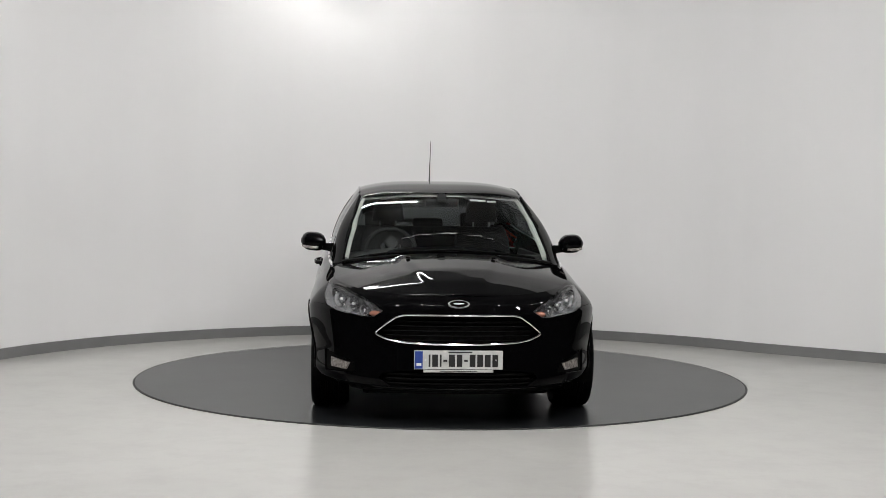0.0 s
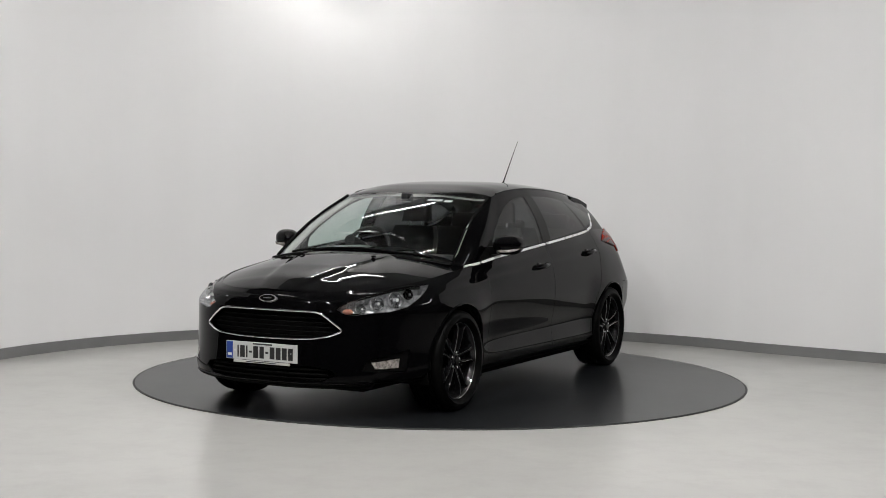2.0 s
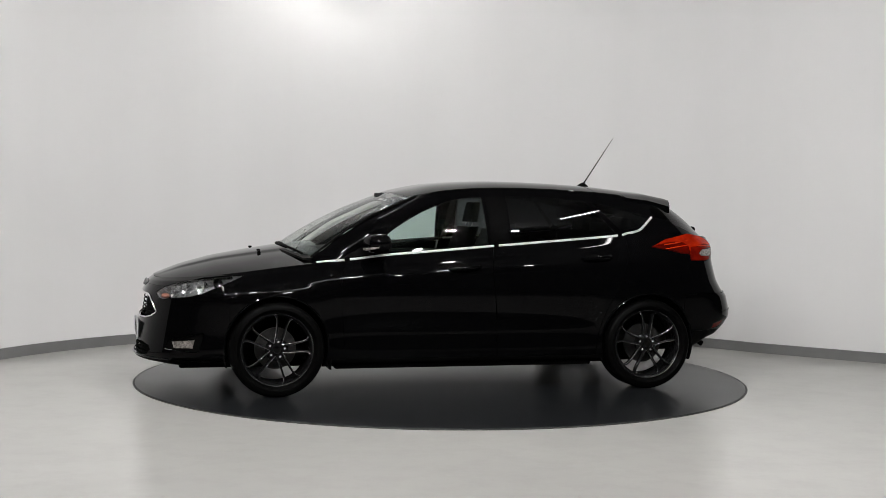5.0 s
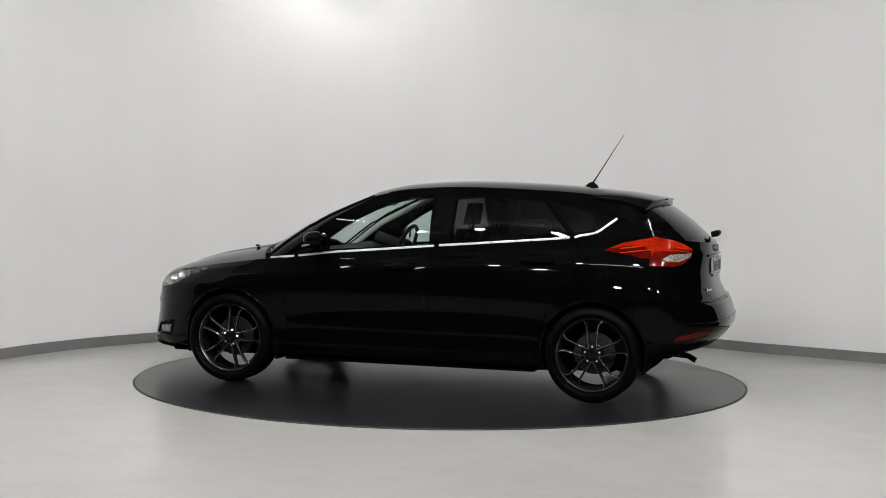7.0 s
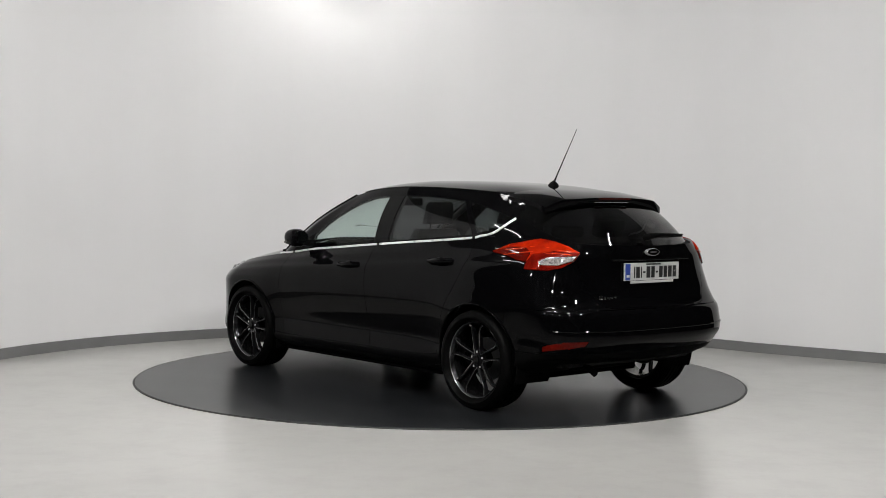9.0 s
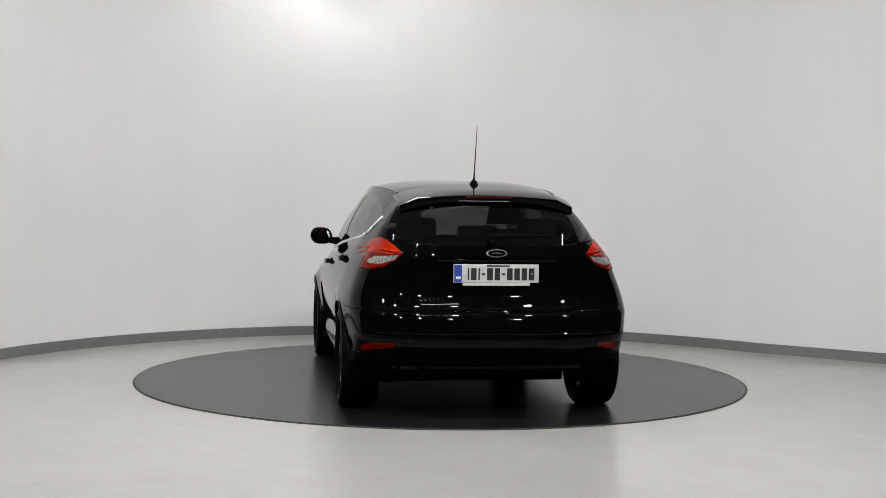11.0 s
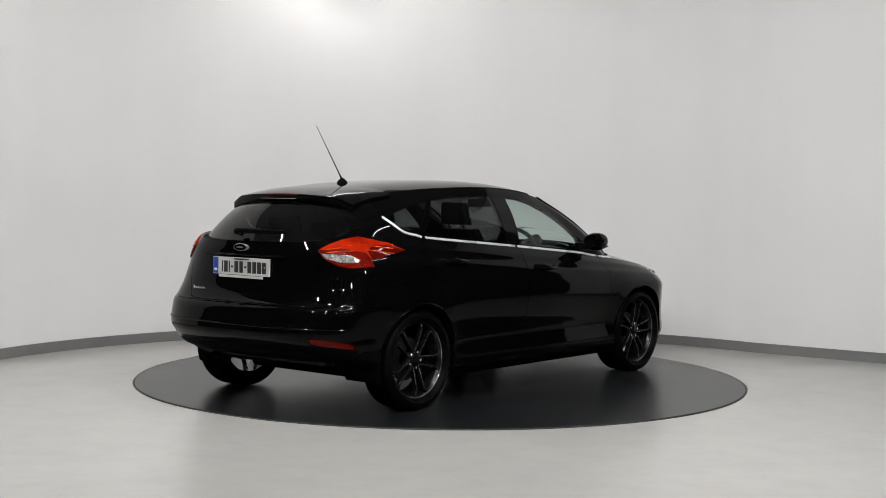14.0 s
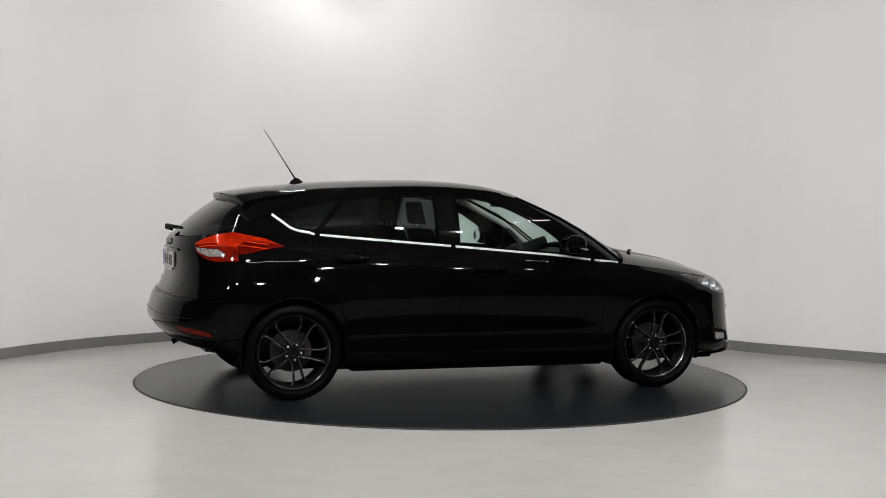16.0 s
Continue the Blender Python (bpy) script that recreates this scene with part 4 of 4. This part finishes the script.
def build_headlight(car, lens, s):
    """Clear lens over a dark housing with reflector bowls and an amber bulb."""
    h = panel("headlight", twin(lens, -0.075), M["lamp_grey"], car, "clear-lens headlight with bright reflector bowls", depth=-0.07, gap=0.004)
    bowls = ((35.0, 0.672, 0.030, M["reflector"]), (41.0, 0.702, 0.043, M["reflector"]), (48.5, 0.722, 0.047, M["reflector"]), (54.5, 0.752, 0.030, M["gloss_black"]))
    for phi, z, r, mt in bowls:
        p = turn_point(True, phi, z, -0.045)
        bm = revolve([(-0.05, 0.0), (-0.045, r * 0.35), (-0.03, r * 0.7), (0.0, r), (0.004, r * 1.05), (-0.034, r * 0.78), (-0.056, 0.0)], 28, closed=False)
        bmesh.ops.rotate(bm, verts=bm.verts, cent=(0, 0, 0), matrix=Matrix.Rotation(radians(-90 + phi * 0.45), 3, "Z"))
        bmesh.ops.translate(bm, verts=bm.verts, vec=p)
        if s < 0:
            b2 = mirrored(bm)
            bm.free()
            bm = b2
        part("reflector_bowl", bm, mt, h)
        bm = bmesh.new()
        bmesh.ops.create_uvsphere(bm, u_segments=14, v_segments=8, radius=r * 0.22, matrix=Matrix.Translation((p.x - 0.02, s * p.y, p.z)))
        part("bulb", bm, M["pale"], h)
    p = turn_point(True, 30.5, 0.656, -0.04)
    bm = bmesh.new()
    bmesh.ops.create_uvsphere(bm, u_segments=18, v_segments=10, radius=1, matrix=Matrix.Translation((p.x, s * p.y, p.z)) @ Matrix.Diagonal((0.03, 0.035, 0.017, 1)))
    part("indicator_bulb", bm, M["amber"], h, "amber indicator bulb")
    # dark brow strip along the upper edge
    bm = tube([turn_point(True, s * a, z, -0.02) for a, z in ((33, 0.722), (40, 0.752), (48, 0.780), (56, 0.792), (61, 0.790))], [0.006, 0.010, 0.014, 0.016, 0.010], 8)
    part("brow", bm, M["gloss_black"], h)
    o = panel("lens", lens, M["lens"], h, "clear headlight lens", gap=0.001, depth=0.0)
    o.visible_shadow = False


def build_car_details(car):
    # wheels
    w = build_wheel(car)
    w.matrix_basis = pose(HUB_X, 0.872, HUB_Z, 0, -11, 0)
    copy_part(w, car, pose(-HUB_X, 0.872, HUB_Z, 0, 0, 0))
    copy_part(w, car, pose(HUB_X, -0.850, HUB_Z, 0, -8, 180))
    copy_part(w, car, pose(-HUB_X, -0.850, HUB_Z, 0, -25, 180))
    # wheel housings and underbody
    for cx in (HUB_X, -HUB_X):
        for s in (1, -1):
            secs = []
            for i in range(25):
                a = math.pi * (-0.12 + 1.24 * i / 24)
                c, d = math.cos(a), math.sin(a)
                z = HUB_Z + 0.012
                secs.append([(cx + 0.352 * c, s * 0.845, z + 0.352 * d), (cx + 0.352 * c, s * 0.55, z + 0.352 * d), (cx + 0.362 * c, s * 0.55, z + 0.362 * d), (cx + 0.362 * c, s * 0.845, z + 0.362 * d)])
            part("wheel_housing", loft(secs), M["liner"], car)
            part("inner_wheel_wall", box_bm(cx - 0.35, cx + 0.35, s * 0.55 - 0.006, s * 0.55 + 0.006, 0.24, 0.68), M["liner"], car, smooth=False)
    part("underbody", box_bm(-1.42, 1.95, -0.56, 0.56, 0.165, 0.26, bevel=0.02), M["liner"], car, "dark underbody", smooth=False)
    part("floor_pan", box_bm(-0.92, 0.92, -0.80, 0.80, 0.172, 0.255, bevel=0.01), M["liner"], car, smooth=False)
    part("engine_cover", box_bm(0.98, 1.85, -0.53, 0.53, 0.262, 0.72, bevel=0.05), M["liner"], car, smooth=False)
    part("rear_axle", tube([(-HUB_X, -0.7, 0.30), (-HUB_X, 0.7, 0.30)], 0.035, 10), M["liner"], car)
    part("silencer", box_bm(-1.80, -1.46, -0.02, 0.46, 0.262, 0.36, bevel=0.04), M["liner"], car)
    part("exhaust_pipe", tube([(-1.78, 0.42, 0.300), (-1.90, 0.43, 0.292), (-1.955, 0.432, 0.262)], 0.020, 14), M["liner"], car, "dark exhaust tailpipe")
    pair("mud_flap", box_bm(0.955, 0.97, 0.70, 0.86, 0.175, 0.34, bevel=0.004), M["plastic"], car)
    # rolled lips of the wheel openings and mouldings on the bumpers
    for cx in (HUB_X, -HUB_X):
        ln = []
        for i in range(37):
            b = math.pi * (-0.04 + 1.08 * i / 36)
            x, z = cx + 0.349 * math.cos(b), HUB_Z + 0.012 + 0.349 * math.sin(b)
            ln.append((x, side_y(x, z) + 0.001, z))
        pair("arch_lip", tube(ln, 0.0065, 6), M["paint"], car)
    part("bumper_moulding", tube([turn_point(False, t, 0.545, 0.001) for t in np.linspace(-48, 48, 41)], 0.0055, 6), M["paint"], car)
    part("bumper_moulding", tube([turn_point(False, t, 0.672, 0.001) for t in np.linspace(-38, 38, 41)], 0.0055, 6), M["paint"], car)
    part("lip_moulding", tube([turn_point(True, t, 0.236, 0.002) for t in np.linspace(-50, 50, 41)], 0.0065, 6), M["paint"], car)
    # chrome belt strips, split at the door joints
    pts = [(x, float(belt_z(x)) + 0.002) for x in np.linspace(1.05, -1.17, 60)]
    pts += [(-1.21, 1.103), (-1.26, 1.110), (-1.305, 1.122), (-1.335, 1.138), (-1.37, 1.166), (-1.40, 1.190), (-1.437, 1.219)]
    for lo, hi in ((0.855, 1.06), (-0.215, 0.850), (-1.150, -0.220), (-1.5, -1.155)):
        seg = [p for p in pts if lo <= p[0] <= hi]
        pair("chrome_strip", ribbon(seg, 0.0165, 0.010, 0.008), M["strip"], car, "bright chrome strip under the windows")
    # black gloss covers on the door pillars, slightly proud
    for xs in ((-0.170, -0.305),):
        secs = []
        for z in np.linspace(1.035, 1.352, 9):
            secs.append([(xs[0], side_y(xs[0], z) + 0.003, z), (xs[0], side_y(xs[0], z) - 0.01, z), (xs[1], side_y(xs[1], z) - 0.01, z), (xs[1], side_y(xs[1], z) + 0.003, z)])
        pair("pillar_cover", loft(secs), M["gloss_black"], car, "gloss black door pillar cover")
    # mirrors
    for s in (1, -1):
        secs = []
        for u in np.linspace(0, 1, 12):
            y = 0.815 + 0.172 * u
            k = (1 - abs(2 * u - 1) ** 3.2) ** 0.5 if 0 < u < 1 else 0.12
            k = max(k, 0.25)
            ring = []
            for a in np.linspace(0, 2 * math.pi, 20, endpoint=False):
                ca, sa = math.cos(a), math.sin(a)
                xx = (0.105 if ca > 0 else 0.045) * math.copysign(abs(ca) ** 0.8, ca) * (0.5 + 0.5 * k)
                zz = 0.066 * math.copysign(abs(sa) ** 0.75, sa) * k
                ring.append((0.66 + xx - 0.05 * u, s * y, 1.034 + zz - 0.008 * (1 - u)))
            secs.append(ring)
        m = part("door_mirror", loft(secs), M["paint"], car, "black door mirror with clear indicator strip")
        part("mirror_arm", loft([[(0.70, s * 0.755, 0.955), (0.60, s * 0.755, 0.955), (0.60, s * 0.755, 1.02), (0.70, s * 0.755, 1.02)], [(0.69, s * 0.85, 0.975), (0.62, s * 0.85, 0.975), (0.62, s * 0.85, 1.015), (0.69, s * 0.85, 1.015)]]), M["plastic"], m)
        part("sail_panel", loft([[(0.88, s * (side_y(0.88, 0.93) + 0.004), 0.925), (0.62, s * (side_y(0.62, 0.96) + 0.004), 0.955), (0.615, s * (side_y(0.615, 1.07) + 0.004), 1.065)], [(0.88, s * (side_y(0.88, 0.93) - 0.01), 0.925), (0.62, s * (side_y(0.62, 0.96) - 0.01), 0.955), (0.615, s * (side_y(0.615, 1.07) - 0.01), 1.065)]]), M["plastic"], m, smooth=False)
        ring = [(0.587, s * (0.905 + 0.068 * math.cos(a)), 1.034 + 0.050 * math.sin(a)) for a in np.linspace(0, 2 * math.pi, 24, endpoint=False)]
        part("mirror_glass", loft([ring, [(x - 0.004, y, z) for x, y, z in ring]]), M["mirror"], m, "mirror glass")
        part("mirror_indicator", tube([(0.745, s * 0.865, 0.992), (0.742, s * 0.90, 0.991), (0.728, s * 0.94, 0.993), (0.700, s * 0.968, 0.999), (0.660, s * 0.978, 1.006)], [0.008, 0.010, 0.010, 0.009, 0.005], 8), M["white_lamp"], m, "clear indicator strip")
    # tailgate furniture
    number_plate(car, -2.034, 0.897, -1, 0.012)
    number_plate(car, 2.216, 0.402, 1, -0.006)
    part("plate_lamp_bar", tube([turn_point(False, a, 0.972, 0.004) for a in np.linspace(-24, 24, 15)], 0.008, 8), M["gloss_black"], car)
    oval_badge(car, Vector((2.153, -0.004, 0.722)), 1, -24)
    oval_badge(car, Vector((-2.036, 0.012, 1.018)), -1, 4)
    for i, (u, wd, h) in enumerate(((0.0, 0.026, 0.022), (0.034, 0.018, 0.014), (0.060, 0.020, 0.014), (0.088, 0.020, 0.014), (0.116, 0.022, 0.015))):
        y = 0.470 - u - wd / 2
        q = turn_point(False, math.degrees(math.atan2(y, 0.80)), 0.745, 0.0)
        part("model_bar", box_bm(-0.004, 0.004, -wd / 2, wd / 2, -h / 2, h / 2, bevel=0.003, m=Matrix.Translation((q.x, q.y, 0.742 + h / 2 - 0.008)) @ Matrix.Rotation(radians(-16), 4, "Z")), M["chrome"], car, "bright model name bar on the tailgate", smooth=False)
    # rear wiper
    piv = Vector((-2.02, 0.045, 1.108))
    wp = part("rear_wiper", tube([piv + Vector((0.02, 0, 0)), piv + Vector((-0.02, 0, 0.010)), piv + Vector((-0.028, -0.05, 0.016)), piv + Vector((-0.005, -0.22, 0.018)), piv + Vector((0.03, -0.38, 0.016))], [0.022, 0.022, 0.016, 0.010, 0.007], 10), M["plastic"], car, "black rear wiper")
    part("wiper_blade", tube([piv + Vector((-0.018, -0.02, 0.006)), piv + Vector((0.0, -0.20, 0.005)), piv + Vector((0.036, -0.385, 0.008))], 0.006, 6), M["plastic"], wp)
    # roof spoiler
    secs = []
    for y in np.linspace(-0.553, 0.553, 31):
        k = abs(y) / 0.553
        xf = -1.22 - 0.05 * k ** 2
        xt = -1.700 + 0.085 * k ** 2.6
        zt = 1.366 - 0.030 * k ** 2 - 0.035 * max(0, k - 0.8) / 0.2
        edge = 0.066 + 0.050 * k ** 2.5
        zf = float(roof_z(xf)) - 0.055 * (abs(y) / 0.54) ** 3.6 * 0.98
        xm = (xf + xt) / 2
        secs.append([(xf, y, zf - 0.004), (xm, y, (zf + zt) / 2 + 0.008), (xt + 0.03, y, zt + 0.003), (xt, y, zt - 0.006), (xt + 0.004, y, zt - edge * 0.7), (xt + 0.03, y, zt - edge), (xm - 0.02, y, zt - edge - 0.004), (xf, y, zf - 0.05)])
    sp = part("roof_spoiler", loft(secs), M["paint"], car, "glossy black roof spoiler", sharp=50)
    part("brake_light", box_bm(-1.707, -1.695, -0.15, 0.15, 1.346, 1.358, bevel=0.003), M["brake"], sp, "smoked red high brake light", smooth=False)
    part("spoiler_print", box_bm(-1.7005, -1.6965, -0.13, 0.19, 1.326, 1.330), M["lamp_grey"], sp, smooth=False)
    # aerial
    ae = part("aerial", loft([[(-1.135 + dx * k, dy * k, z) for dx, dy in ((0.055, 0), (0.03, 0.026), (-0.03, 0.026), (-0.05, 0), (-0.03, -0.026), (0.03, -0.026))] for z, k in ((1.428, 1.0), (1.446, 0.85), (1.462, 0.45), (1.470, 0.2))]), M["plastic"], car, "slim black roof aerial")
    part("mast", tube([(-1.140, 0.0, 1.460), (-1.165, 0.002, 1.500), (-1.366, 0.022, 1.812)], [0.0075, 0.0045, 0.0018], 8), M["plastic"], ae)
    # roof ditch strips
    for s in (1, -1):
        ln = []
        for i in range(0, len(UPPER[-1]), 3):
            x, y, z = UPPER[-1][i]
            if -1.25 < x < 0.22 and y > 0.4:
                ln.append((x, s * (y - 0.006), z + 0.002))
        part("roof_strip", tube(ln, 0.007, 6), M["gloss_black"], car, "black roof gutter strip")
    # cowl and wipers
    secs = []
    for y in np.linspace(-0.70, 0.70, 25):
        k = (y / 0.70) ** 2
        x = 1.235 - 0.15 * k
        z = 0.972 - 0.060 * k
        secs.append([(x + 0.045, y, z - 0.004), (x + 0.04, y, z + 0.008), (x - 0.03, y, z + 0.014), (x - 0.05, y, z - 0.01)])
    part("cowl", loft(secs), M["plastic"], car, "matt black windscreen cowl")
    for y0, y1, z1 in ((-0.52, 0.10, 0.010), (0.58, -0.02, 0.012)):
        pts = []
        for t in np.linspace(0, 1, 9):
            y = y0 + (y1 - y0) * t
            k = (y / 0.70) ** 2
            pts.append((1.225 - 0.15 * k - 0.02 * t, y, 0.990 - 0.056 * k + 0.012 * t))
        part("front_wiper", tube(pts, 0.009, 6), M["plastic"], car, "black windscreen wiper")
    # black window surround along the windscreen edges
    for s in (1, -1):
        ln = []
        for i in range(len(UPPER)):
            row = UPPER[i]
            j = int(np.argmin(np.abs(row[:36, 1] - (0.695 - 0.115 * i / 35))))
            ln.append(Vector((row[j][0], s * row[j][1], row[j][2])) + Vector((0.003, s * 0.003, 0.003)))
        part("windscreen_seal", tube(ln[1:], 0.008, 6), M["plastic"], car)
    # pale stickers at the top of the windscreen
    for k, (y, w) in enumerate(((0.215, 0.060), (0.285, 0.055), (0.355, 0.060))):
        row = UPPER[31]
        j = int(np.argmin(np.abs(row[:36, 1] - y)))
        p = row[j]
        part("windscreen_sticker", box_bm(-0.001, 0.001, -w / 2, w / 2, -0.012, 0.012, m=Matrix.Translation((p[0] - 0.006, p[1], p[2] - 0.008)) @ Matrix.Rotation(radians(-62), 4, "Y")), M["pale"], car, "pale windscreen sticker", smooth=False)


def build_interior(car):
    secs = []
    for y in np.linspace(-0.70, 0.70, 21):
        k = (y / 0.70) ** 2
        hump = 0.035 * math.exp(-((y + 0.36) / 0.2) ** 2)
        secs.append([(1.05 - 0.2 * k, y, 0.60), (1.10 - 0.22 * k, y, 0.90), (0.98 - 0.18 * k, y, 0.945 + hump * 0.3), (0.72, y, 0.955 + hump), (0.60, y, 0.93 + hump), (0.54, y, 0.85), (0.60, y, 0.62)])
    part("dashboard", loft(secs), M["trim"], car, "dark plastic dashboard")
    part("centre_console", box_bm(-0.35, 0.62, -0.11, 0.11, 0.40, 0.70, bevel=0.03), M["trim"], car)
    for y in (0.36, -0.36):
        build_seat(car, -0.12, y)
    # steering wheel on the right-hand side
    bm = bmesh.new()
    R, n = 0.185, 40
    rows = []
    for i in range(n):
        a = 2 * math.pi * i / n
        c = Vector((0, math.cos(a), math.sin(a)))
        rows.append([bm.verts.new(c * R + c * 0.016 * math.cos(b) + Vector((0.016 * math.sin(b), 0, 0))) for b in (2 * math.pi * k / 8 for k in range(8))])
    for i in range(n):
        for k in range(8):
            bm.faces.new((rows[i][k], rows[(i + 1) % n][k], rows[(i + 1) % n][(k + 1) % 8], rows[i][(k + 1) % 8]))
    bmesh.ops.recalc_face_normals(bm, faces=bm.faces)
    sw = part("steering_wheel", bm, M["trim"], car, "black steering wheel")
    part("airbag_boss", box_bm(-0.02, 0.05, -0.075, 0.075, -0.07, 0.06, bevel=0.025), M["trim"], sw)
    for p in ((0.0, 0.17, 0.0), (0.0, -0.17, 0.0), (0.0, 0.0, -0.17)):
        part("wheel_arm", tube([(0.015, p[1] * 0.3, p[2] * 0.3), p], 0.014, 8, flat=1.6), M["trim"], sw)
    part("column", tube([(0.04, 0, 0), (0.25, 0, -0.02)], 0.045, 12), M["trim"], sw)
    sw.matrix_basis = pose(0.42, -0.36, 0.945, 0, -24, 0)
    # rear bench
    bench = part("rear_bench", box_bm(-0.09, 0.09, -0.66, 0.66, 0.0, 0.60, bevel=0.05, m=Matrix.Translation((-1.06, 0, 0.52)) @ Matrix.Rotation(radians(-20), 4, "Y")), M["cloth"], car, "charcoal cloth rear bench")
    part("bench_cushion", box_bm(-1.05, -0.55, -0.66, 0.66, 0.40, 0.56, bevel=0.05), M["cloth"], bench)
    for y in (-0.40, 0.40, 0.0):
        part("headrest", box_bm(-0.045, 0.045, -0.13, 0.13, 0.0, 0.13 if y else 0.08, bevel=0.035, m=Matrix.Translation((-1.27, y, 1.085)) @ Matrix.Rotation(radians(-12), 4, "Y")), M["cloth"], bench)
    part("parcel_shelf", box_bm(-1.84, -1.32, -0.56, 0.56, 0.975, 0.995, bevel=0.006), M["trim"], car, smooth=False)
    part("boot_lining", box_bm(-1.86, -1.30, -0.56, 0.56, 0.30, 0.34), M["trim"], car, smooth=False)
    # inner door cards, pillar trims
    for s in (1, -1):
        part("boot_side", box_bm(-1.83, -1.20, s * 0.60 - 0.01, s * 0.60 + 0.01, 0.30, 1.075, bevel=0.006), M["trim"], car, smooth=False)
        part("door_card", box_bm(-1.0, 0.80, s * 0.755 - 0.02, s * 0.755 + 0.02, 0.40, 0.93, bevel=0.012), M["trim"], car, smooth=False)
        ln = []
        for i in range(2, len(UPPER), 3):
            row = UPPER[i]
            j = int(np.argmin(np.abs(row[:36, 1] - (0.715 - 0.115 * i / 35))))
            ln.append((row[j][0] - 0.035, s * (row[j][1] - 0.03), row[j][2] - 0.012))
        part("pillar_trim", tube(ln, 0.024, 8), M["liner_grey"], car, "light grey pillar trim")
    im = part("interior_mirror", box_bm(0.40, 0.43, -0.115, 0.125, 1.275, 1.335, bevel=0.012), M["trim"], car, "dark interior mirror")
    part("mirror_stem", box_bm(0.42, 0.50, -0.03, 0.03, 1.31, 1.372, bevel=0.012), M["trim"], im)


# ---- the car stands on the table and turns with it ----
def heading(t):
    return -86.158 - 15.9522 * t + 0.2842 * math.sin(math.pi * t / 16)


def car_pose(t):
    return pose(0, 0, 0.008, 0, 0, heading(t)) @ pose(0.011, -0.0376, 0)


car = build_car()


def motions():
    times = [0.5 * i for i in range(33)]
    walk(car, [(t, car_pose(t)) for t in times])
    walk(turntable, [(t, pose(0, 0, 0, 0, 0, heading(t))) for t in times])


motions()
